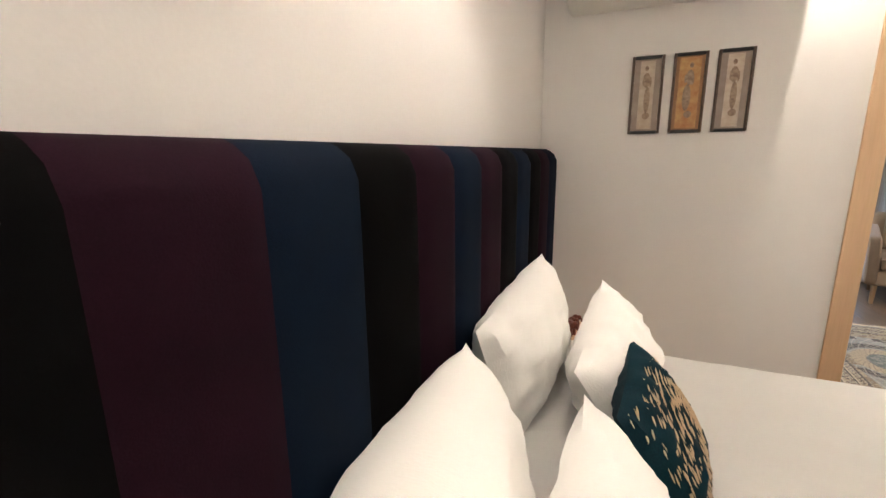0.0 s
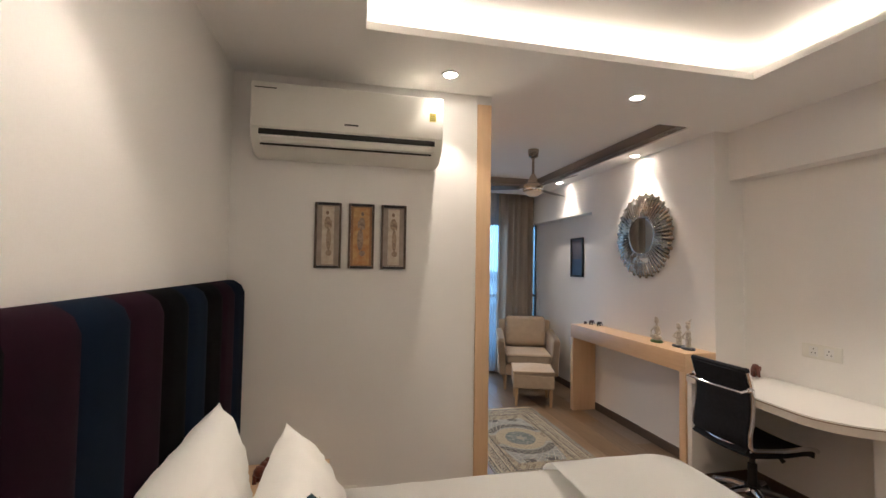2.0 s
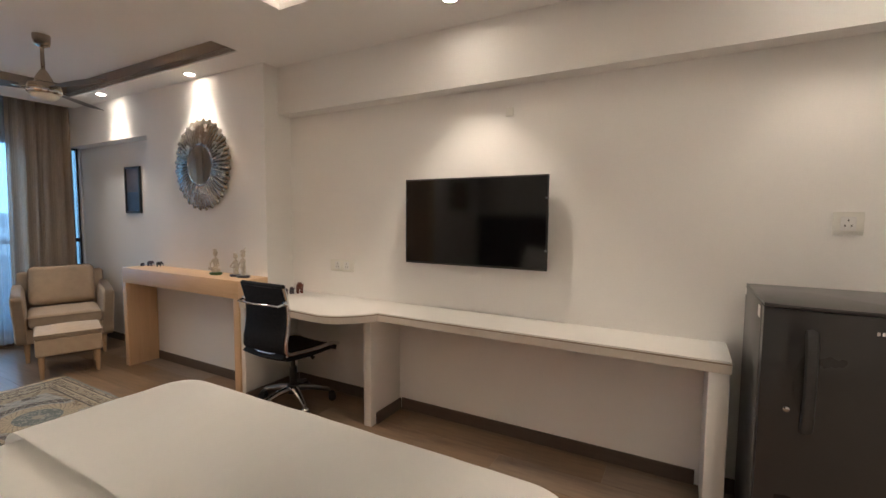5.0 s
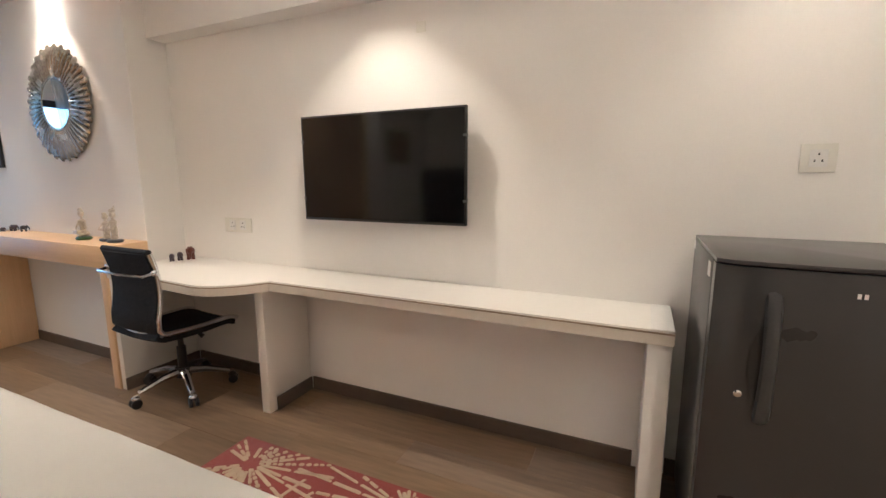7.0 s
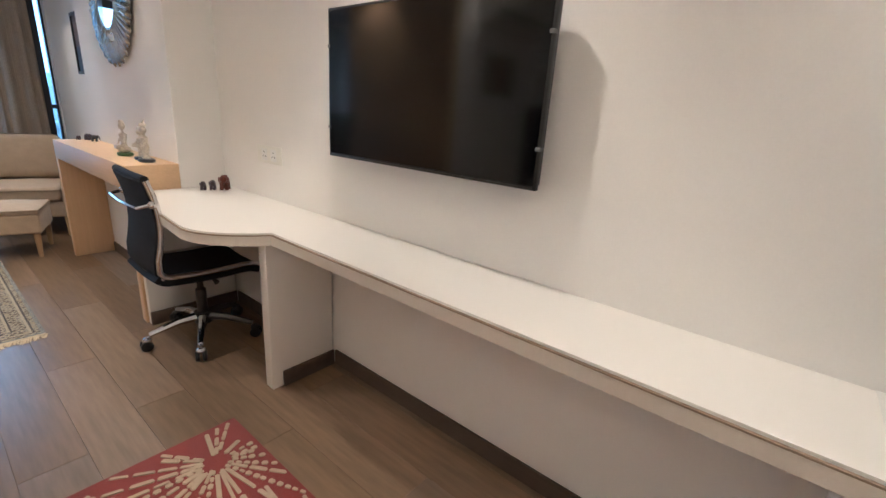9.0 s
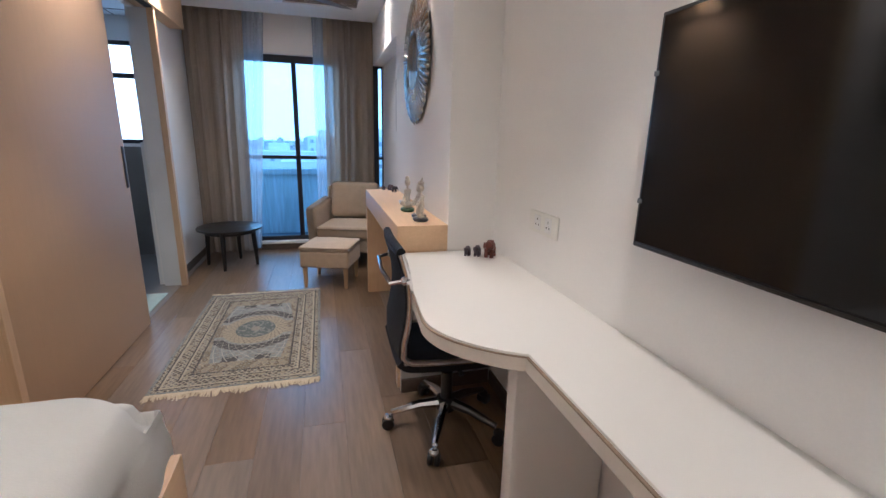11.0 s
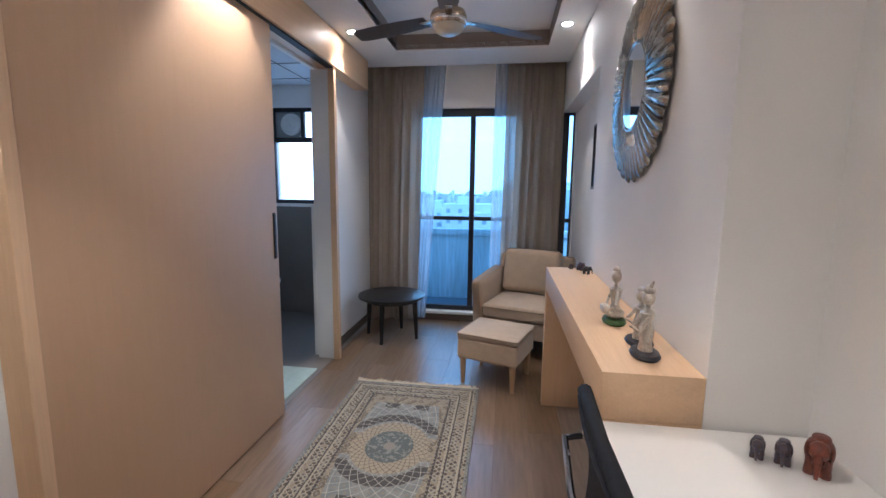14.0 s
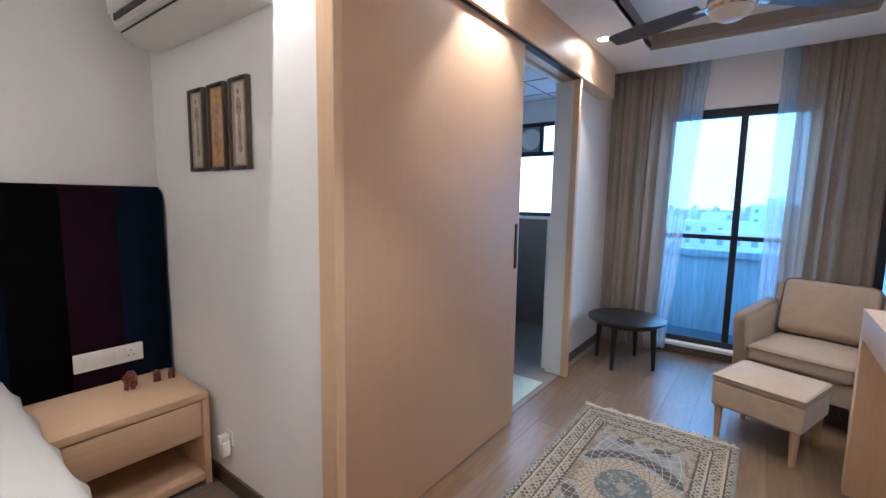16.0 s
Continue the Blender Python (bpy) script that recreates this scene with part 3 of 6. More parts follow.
def pillow(bm, w, h, t, n=22, tuck=0.46):
    """A stuffed cushion in its own plane: width along y, height along z, pointed corners."""
    sheets = []
    for sgn in (1, -1):
        g = []
        for j in range(n + 1):
            row = []
            for i in range(n + 1):
                u, v = 2 * i / n - 1, 2 * j / n - 1
                pull = 1 - 0.06 * (1 - abs(u) ** 2) * abs(v) ** 3
                pull2 = 1 - 0.06 * (1 - abs(v) ** 2) * abs(u) ** 3
                puff = (max(0, 1 - u * u) * max(0, 1 - v * v)) ** tuck
                q = Vector((u * 2.2, v * 2.2, 5 * sgn + w * 9))
                wr = (0.020 * noise.noise(q * 1.6) + 0.007 * noise.noise(q * 4.3)) * (0.3 + puff)
                row.append(bm.verts.new((sgn * (t / 2 * puff + wr * (puff > 0)), u * w / 2 * pull2, h / 2 * (1 + v * pull))))
            g.append(row)
        sheets.append(g)
        for a, b in zip(g, g[1:]):
            for i in range(n):
                bm.faces.new((a[i], a[i + 1], b[i + 1], b[i]) if sgn > 0 else (b[i], b[i + 1], a[i + 1], a[i]))
    bmesh.ops.remove_doubles(bm, verts=bm.verts, dist=0.0006)
    bmesh.ops.recalc_face_normals(bm, faces=bm.faces)
    return bm


def place_pillow(name, w, h, t, m, material, label, category, group=""):
    ob = single(name, pillow(bmesh.new(), w, h, t), material, (0, 0, 0), label, category, "", group)
    ob.matrix_basis = m
    return ob


PG = "white pillows against the headboard"
PL = "plump white cotton pillow leaning on the headboard"
place_pillow("pillow", 0.70, 0.375, 0.23, pose(-2.975, -1.08, 0.598, 5, -12, -3), LINEN, PL, "pillow", PG)
place_pillow("pillow", 0.72, 0.36, 0.31, pose(-2.93, -1.93, 0.598, 3, -14, 3), LINEN, PL, "pillow", PG)
place_pillow("pillow", 0.64, 0.355, 0.22, pose(-2.64, -1.10, 0.585, 6, -29, -4), LINEN, PL, "pillow", PG)
place_pillow("pillow", 0.68, 0.355, 0.22, pose(-2.59, -1.93, 0.585, 2, -29, 2), LINEN, PL, "pillow", PG)


def leaf_cushion():
    """Teal velvet cushion with embroidered gold leaves on its face."""
    m = pose(-2.53, -1.40, 0.600, 0, -34, -2)
    ob = tagged(new("cushion"), "teal velvet cushion embroidered with golden leaves", "cushion")
    ORIGIN[ob.name] = Vector((0, 0, 0))
    teal = pbr("teal_velvet", (0.004, 0.030, 0.040), (0.002, 0.014, 0.024), 9, 0.8, bump=0.15, bscale=300, spec=0.15)
    gold = pbr("gold_embroidery", (0.62, 0.48, 0.30), (0.46, 0.33, 0.18), 40, 0.5, 0.2, bump=0.3, bscale=300)
    part("cover", pillow(bmesh.new(), 0.42, 0.32, 0.14), teal, ob)
    rng = random.Random(4)
    bm = bmesh.new()
    for k in range(430):
        u, v = rng.uniform(-0.95, 0.95), rng.uniform(-0.90, 0.92)
        if rng.random() < abs(v) * 0.35:
            continue
        puff = ((1 - u * u) * (1 - v * v)) ** 0.55
        x = 0.14 / 2 * puff + 0.007
        c = Vector((x, u * 0.20, 0.16 + v * 0.15))
        a = rng.uniform(0.3, 1.3)
        d, s = Vector((0, math.cos(a), math.sin(a))) * 0.016, Vector((0, -math.sin(a), math.cos(a))) * 0.0075
        vs = [bm.verts.new(c + p) for p in (-d, s - 0.3 * d, d, -s - 0.3 * d)] + [bm.verts.new(c + Vector((0.002, 0, 0)))]
        for i in range(4):
            bm.faces.new((vs[i], vs[(i + 1) % 4], vs[4]))
    tagged(part("leaf_embroidery", bm, gold, ob, "gold leaf embroidery"), kind="stuff")
    ob.matrix_basis = m


leaf_cushion()


def nightstand():
    x0, x1, y0, y1 = -3.122, -2.675, -0.60, -0.035
    ob = thing("nightstand", (-2.9, -0.32, 0), "pale oak nightstand with one drawer and an open shelf", "nightstand")
    part("top", box(x0, x1, y0, y1, 0.423, 0.457, 0.002), OAK_Y, ob)
    part("side_panel", box(x0, x1 + 0.0, y0, y0 + 0.03, 0.0, 0.4225, 0.002), OAK, ob)
    part("side_panel", box(x0, x1 + 0.0, y1 - 0.03, y1, 0.0, 0.4225, 0.002), OAK, ob)
    part("bottom_shelf", box(x0, x1, y0 + 0.031, y1 - 0.031, 0.03, 0.066, 0.002), OAK_Y, ob)
    part("back_panel", box(x0, x0 + 0.015, y0 + 0.031, y1 - 0.031, 0.067, 0.422), OAK, ob)
    part("drawer_front", box(x1 - 0.022, x1 - 0.004, y0 + 0.034, y1 - 0.034, 0.25, 0.416, 0.002), OAK_Y, ob)
    part("drawer_box", box(x0 + 0.03, x1 - 0.023, y0 + 0.04, y1 - 0.04, 0.26, 0.40), OAK, ob)


nightstand()


def socket_plate(name, m, w, h, holes, label, lab2="", switch=0):
    """A wall plate in its own plane: facing -x before it is turned by m."""
    ob = tagged(new(name), label, "socket")
    ORIGIN[ob.name] = Vector((0, 0, 0))
    part("plate", box(-0.007, 0, -w / 2, w / 2, -h / 2, h / 2, 0.003), PLASTIC_W, ob)
    for k, (u, v) in enumerate(holes):
        part("outlet", box(-0.0085, -0.0068, u - 0.026, u + 0.026, v - 0.03, v + 0.03, 0.002), WHITE_GLOSS, ob)
        bm = bmesh.new()
        for a, b in ((0, 0.014), (-0.011, -0.009), (0.011, -0.009)):
            box(-0.0090, -0.0086, u + a - 0.0025, u + a + 0.0025, v + b - 0.004, v + b + 0.004, bm=bm)
        part("pin_holes", bm, SLOT, ob, "dark pin holes")
    for k in range(switch):
        u = w / 2 - (k + 0.5) * w * 0.62 / switch - 0.012
        part("rocker_switch", box(-0.0105, -0.0068, u - 0.011, u + 0.011, -h * 0.3, h * 0.3, 0.002), WHITE_GLOSS, ob)
    ob.matrix_basis = m
    return ob


socket_plate("wall_socket", pose(TVX, -0.335, 0.995), 0.235, 0.09, [(0.045, 0.0), (-0.045, 0.0)], "white double socket plate on the wall above the desk")
socket_plate("wall_socket", pose(TVX, -3.225, 1.352), 0.105, 0.10, [(0, 0)], "single white wall socket above the fridge")
socket_plate("switch_panel", pose(HBX + 0.108, -0.285, 0.588, 0, 0, 180), 0.275, 0.088, [(-0.085, 0)], "long white switch panel on the dark headboard", switch=4)
socket_plate("tv_outlet", pose(TVX, -1.660, 1.998), 0.05, 0.05, [], "small white cable outlet above the television")
pl = socket_plate("wall_socket", pose(-2.565, 0, 0.255, 0, 0, 90), 0.07, 0.07, [], "white wall socket low beside the nightstand")
pg = thing("plug_adapter", (-2.565, -0.02, 0.225), "white plug-in adapter hanging in the low wall socket", "plug adapter")
part("body", box(-2.590, -2.540, -0.045, -0.0075, 0.175, 0.245, 0.006), PLASTIC_W, pg)
part("prong_block", box(-2.582, -2.550, -0.05, -0.0075, 0.237, 0.275, 0.005), PLASTIC_W, pg)

# ---- air conditioner ----
def air_conditioner():
    x0, x1 = -3.092, -2.122
    ob = thing("air_conditioner", (-2.6, 0, 2.04), "white wall-mounted split air conditioner above three paintings", "air conditioner")
    prof = [(0.0, 2.045), (-0.10, 2.045), (-0.165, 2.085), (-0.192, 2.125), (-0.20, 2.15), (-0.205, 2.30), (-0.195, 2.375), (-0.17, 2.392), (0.0, 2.392)]
    bm = bmesh.new()
    a = [bm.verts.new((x0, y, z)) for y, z in prof]
    b = [bm.verts.new((x1, y, z)) for y, z in prof]
    for i in range(len(prof)):
        j = (i + 1) % len(prof)
        bm.faces.new((a[i], a[j], b[j], b[i]))
    bm.faces.new(list(reversed(a)))
    bm.faces.new(b)
    bmesh.ops.recalc_face_normals(bm, faces=bm.faces)
    bmesh.ops.bevel(bm, geom=[e for f in bm.faces if len(f.verts) > 4 for e in f.edges], offset=0.014, segments=3, profile=0.5, affect="EDGES")
    part("body", bm, PLASTIC_W, ob)
    part("front_panel", box(x0 + 0.004, x1 - 0.004, -0.2135, -0.196, 2.160, 2.384, 0.006, segs=3), PLASTIC_W, ob)
    part("air_slot", box(x0 + 0.04, x1 - 0.045, -0.2005, -0.18, 2.128, 2.156, 0.002), SLOT, ob, "dark air slot")
    flap = box(x0 + 0.045, x1 - 0.05, -0.006, 0.006, -0.02, 0.02, 0.003)
    bmesh.ops.transform(flap, matrix=pose((0), -0.187, 2.108, -26), verts=flap.verts)
    part("louvre_flap", flap, PLASTIC_W, ob)
    slot = box(x0 + 0.045, x1 - 0.06, -0.003, 0.003, -0.004, 0.004)
    bmesh.ops.transform(slot, matrix=pose(0, -0.1725, 2.085, -35), verts=slot.verts)
    part("lower_slot", slot, SLOT, ob, "dark lower slot")
    part("badge", box(-2.64, -2.57, -0.2145, -0.2133, 2.196, 2.204), STEEL_D, ob, "small grey badge")
    part("badge", box(-3.07, -2.97, -0.2145, -0.2133, 2.352, 2.357), STEEL_D, ob, "small grey badge")
    yel = pbr("yellow_sticker", (0.62, 0.52, 0.10), (0.55, 0.45, 0.08), 60, 0.5)
    part("energy_sticker", box(-2.20, -2.165, -0.2145, -0.2133, 2.255, 2.30), yel, ob, "yellow energy sticker")
    part("round_sticker", cyl((-2.183, -0.2133, 2.325), 0.014, 0.0012, n=20, m=pose(0, 0, 0, 90)), WHITE_GLOSS, ob, "white round sticker")
    for z in (2.262, 2.272, 2.282, 2.292):
        part("sticker_line", box(-2.196, -2.169, -0.2148, -0.2144, z, z + 0.003), STEEL_D, ob)


air_conditioner()

# ---- pictures ----
def painting(x, colours, seed):
    w, z0, z1 = 0.141, 1.468, 1.827
    ob = thing("framed_painting", (x, 0, z0), "narrow framed painting of a robed figure on the white wall", "painting", "three narrow paintings under the air conditioner")
    x0, x1 = x - w / 2, x + w / 2
    fm = pbr("bronze_frame", (0.14, 0.10, 0.075), (0.09, 0.065, 0.05), 30, 0.4, 0.4)
    for q in ((x0, x0 + 0.012, z0, z1), (x1 - 0.012, x1, z0, z1)):
        part("frame_stile", box(q[0], q[1], -0.022, -0.001, q[2], q[3], 0.003), fm, ob)
    for q in ((z0, z0 + 0.014), (z1 - 0.014, z1)):
        part("frame_rail", box(x0 + 0.0125, x1 - 0.0125, -0.022, -0.001, q[0], q[1], 0.002), BLACK_P, ob, "dark frame rail")
    back = pbr("painted_ground", colours[0], colours[1], 7, 0.6, bump=0.1, bscale=90, fine=30)
    pale = pbr("painted_panel", colours[2], colours[3], 12, 0.6, bump=0.1, bscale=90, fine=40)
    ink = pbr("painted_figure", (0.20, 0.13, 0.09), (0.44, 0.34, 0.24), 50, 0.6, fine=90)
    part("mount", box(x0 + 0.0125, x1 - 0.0125, -0.012, -0.002, z0 + 0.0145, z1 - 0.0145), back, ob, "painted mount")
    ww = 0.032 if seed != 2 else 0.044
    part("canvas", box(x - ww, x + ww, -0.0145, -0.0125, z0 + 0.022, z1 - 0.022, 0.0005), pale, ob, "painted canvas")
    rng = random.Random(seed)
    lean = rng.uniform(-0.006, 0.006)
    zc = z1 - 0.075

    def blob(name, cx, cz, rx, rz):
        bm = cyl((0, 0, 0), 1.0, 0.0008, n=18)
        bmesh.ops.transform(bm, matrix=Matrix.Translation((cx, -0.0147, cz)) @ pose(0, 0, 0, 90) @ Matrix.Diagonal((rx, rz, 1, 1)), verts=bm.verts)
        part(name, bm, ink, ob, "dark brushed shape")

    blob("figure_head", x + lean, zc + 0.018, 0.008, 0.012)
    blob("figure_torso", x + lean * 0.5, zc - 0.035, 0.016, 0.034)
    blob("figure_arm", x + 0.014, zc - 0.045, 0.006, 0.024)
    blob("figure_arm", x - 0.015, zc - 0.04, 0.005, 0.020)
    blob("figure_robe", x - lean, zc - 0.125, 0.013 + 0.004 * (seed == 2), 0.060)
    blob("figure_foot", x + 0.006, zc - 0.20, 0.016, 0.016)


painting(-2.716, ((0.40, 0.33, 0.27), (0.30, 0.24, 0.19), (0.64, 0.58, 0.48), (0.46, 0.36, 0.26)), 1)
painting(-2.537, ((0.40, 0.22, 0.10), (0.30, 0.15, 0.07), (0.62, 0.42, 0.17), (0.42, 0.16, 0.05)), 2)
painting(-2.358, ((0.38, 0.31, 0.26), (0.29, 0.23, 0.185), (0.66, 0.60, 0.50), (0.50, 0.40, 0.30)), 3)


def recess_picture():
    y0, y1, z0, z1 = 2.20, 2.485, 1.385, 1.857
    ob = thing("framed_picture", (RECX, 2.34, z0), "black framed dark landscape picture on the recessed wall", "picture")
    for q in ((y0, y0 + 0.022, z0, z1), (y1 - 0.022, y1, z0, z1), (y0 + 0.0225, y1 - 0.0225, z0, z0 + 0.022), (y0 + 0.0225, y1 - 0.0225, z1 - 0.022, z1)):
        part("frame_bar", box(RECX - 0.024, RECX - 0.001, *q, 0.003), BLACK_P, ob)
    a = pbr("dusk_picture", (0.16, 0.12, 0.12), (0.07, 0.06, 0.07), 6, 0.5)
    b = pbr("blue_picture", (0.05, 0.09, 0.16), (0.03, 0.05, 0.09), 9, 0.5)
    part("upper_field", box(RECX - 0.012, RECX - 0.002, y0 + 0.0225, y1 - 0.0225, 1.60, z1 - 0.0225), a, ob, "brown dusk field")
    part("lower_field", box(RECX - 0.012, RECX - 0.002, y0 + 0.0225, y1 - 0.0225, z0 + 0.0225, 1.5995), b, ob, "blue water field")


recess_picture()


def sunburst_mirror():
    c = Vector((0, 0.963, 1.79))
    ob = thing("sunburst_mirror", (0, 0.963, 1.43), "round silver sunburst mirror with fluted petal frame", "mirror")
    part("mirror_glass", cyl((-0.030, c.y, c.z), 0.168, 0.006, n=64, m=pose(0, 0, 0, 0, -90)), MIRROR, ob, "clear round mirror glass")
    part("inner_ring", ring_torus((-0.030, c.y, c.z), 0.17, 0.011), SILVER, ob)
    part("back_plate", cyl((-0.001, c.y, c.z), 0.33, 0.02, n=64, m=pose(0, 0, 0, 0, -90)), STEEL_D, ob)
    n = 56
    for k in range(n):
        a = 2 * math.pi * k / n
        long = 0.372 + (0.012 if k % 2 else -0.004)
        bm = bmesh.new()
        secs = []
        for r, wf, h in ((0.165, 0.8, 0.012), (0.20, 0.9, 0.02), (0.27, 0.95, 0.022), (0.33, 1.0, 0.019), (long - 0.012, 0.92, 0.014), (long, 0.5, 0.004)):
            half = math.pi * r / n * wf * 1.06
            ring = []
            for i in range(7):
                f = i / 6 * 2 - 1
                x = -(0.014 + 0.012 * (1 - (r - 0.165) / 0.22)) - h * math.sqrt(max(0, 1 - f * f))
                ring.append(bm.verts.new((x, c.y + r * math.cos(a) - f * half * math.sin(a), c.z + r * math.sin(a) + f * half * math.cos(a))))
            secs.append(ring)
        for p, q in zip(secs, secs[1:]):
            for i in range(6):
                bm.faces.new((p[i], p[i + 1], q[i + 1], q[i]))
        bm.faces.new(secs[-1])
        bmesh.ops.recalc_face_normals(bm, faces=bm.faces)
        part("petal", bm, SILVER, ob)


def ring_torus(c, R, r, n=64, m=10, bm=None):
    """A ring facing along x."""
    bm = bm or bmesh.new()
    g = []
    for i in range(n):
        a = 2 * math.pi * i / n
        g.append([bm.verts.new((c[0] + r * math.sin(2 * math.pi * k / m), c[1] + (R + r * math.cos(2 * math.pi * k / m)) * math.cos(a), c[2] + (R + r * math.cos(2 * math.pi * k / m)) * math.sin(a))) for k in range(m)])
    for i in range(n):
        for k in range(m):
            bm.faces.new((g[i][k], g[(i + 1) % n][k], g[(i + 1) % n][(k + 1) % m], g[i][(k + 1) % m]))
    return bm


sunburst_mirror()

# ---- fridge ----
HANDLE = pbr("grey_handle_plastic", (0.11, 0.105, 0.10), (0.09, 0.086, 0.083), 5, 0.32)


def fridge():
    y0, y1 = -3.385, -2.836
    ob = thing("fridge", (-0.08, -3.11, 0), "graphite grey single-door fridge beside the white desk", "fridge")
    part("cabinet", box(-0.285, 0.19, y0, y1, 0.05, 1.066, 0.006, segs=2), FRIDGE, ob)
    out = [(-0.29, y0 + 0.002), (-0.29, y1 - 0.002)]
    for i in range(15):
        f = i / 14
        y = (y1 - 0.002) + (y0 - y1 + 0.004) * f
        out.append((-0.352 - 0.022 * (1 - (2 * f - 1) ** 2) + 0.016 * max(0, abs(2 * f - 1) - 0.9) / 0.1, y))
    part("door", slab(out, 0.10, 1.062), FRIDGE, ob, "bowed graphite door")
    cap = [(x - 0.003 if x < -0.3 else 0.188, y) for x, y in out]
    part("top_cap", slab(cap, 1.0665, 1.078, 0.002), FRIDGE, ob)
    part("plinth", box(-0.27, 0.15, y0 + 0.02, y1 - 0.02, 0.0, 0.0495), BLACK_P, ob)
    bm = bmesh.new()
    rows = []
    for i in range(17):                            # bar that bows out between its two feet
        f = i / 16
        z = 1.005 - 0.385 * f
        out_x = -0.362 - 0.034 * math.sin(math.pi * f) ** 0.5
        half = 0.021 - 0.003 * math.sin(math.pi * f)
        rows.append([bm.verts.new((out_x + dx, -2.972 + sy * half, z)) for dx, sy in ((0.012, -1), (0.0, -0.75), (-0.004, 0), (0.0, 0.75), (0.012, 1))])
    for p, q in zip(rows, rows[1:]):
        for k in range(4):
            bm.faces.new((p[k], p[k + 1], q[k + 1], q[k]))
    bmesh.ops.solidify(bm, geom=list(bm.faces), thickness=0.008)
    bmesh.ops.recalc_face_normals(bm, faces=bm.faces)
    part("handle", bm, HANDLE, ob, "curved grey bar handle")
    scoop = lathe((0, 0, 0), [(0.001, 0), (0.80, 0.0), (0.94, 0.3), (1.0, 1.0)], 36)
    bmesh.ops.transform(scoop, matrix=Matrix.Translation((-0.3655, -2.985, 0.80)) @ pose(0, 0, 0, 0, -90) @ Matrix.Diagonal((0.13, 0.056, 0.004, 1)), verts=scoop.verts)
    part("grip_recess", scoop, SLOT, ob, "dark oval grip recess")
    part("lock", cyl((-0.352, -2.915, 0.702), 0.011, 0.012, n=20, m=pose(0, 0, 0, 0, -90), bevel=0.002), CHROME, ob, "chrome key lock")
    part("badge_disc", cyl((-0.370, -3.112, 1.008), 0.010, 0.0035, n=20, m=pose(0, 0, 0, 0, -90)), CHROME, ob, "small silver badge")
    for y in (-3.135, -3.148):
        part("badge_bar", box(-0.376, -0.369, y - 0.004, y + 0.004, 1.002, 1.015), CHROME, ob)
    part("corner_sticker", box(-0.262, -0.215, y1 - 0.0005, y1 + 0.0008, 1.005, 1.05), WHITE_GLOSS, ob, "torn white sticker")
    part("corner_sticker", box(0.15, 0.188, y1 - 0.0005, y1 + 0.0008, 1.03, 1.06), WHITE_GLOSS, ob, "torn white sticker")

    ob.location.y -= 0.03
    ob.scale.z = 0.992


fridge()


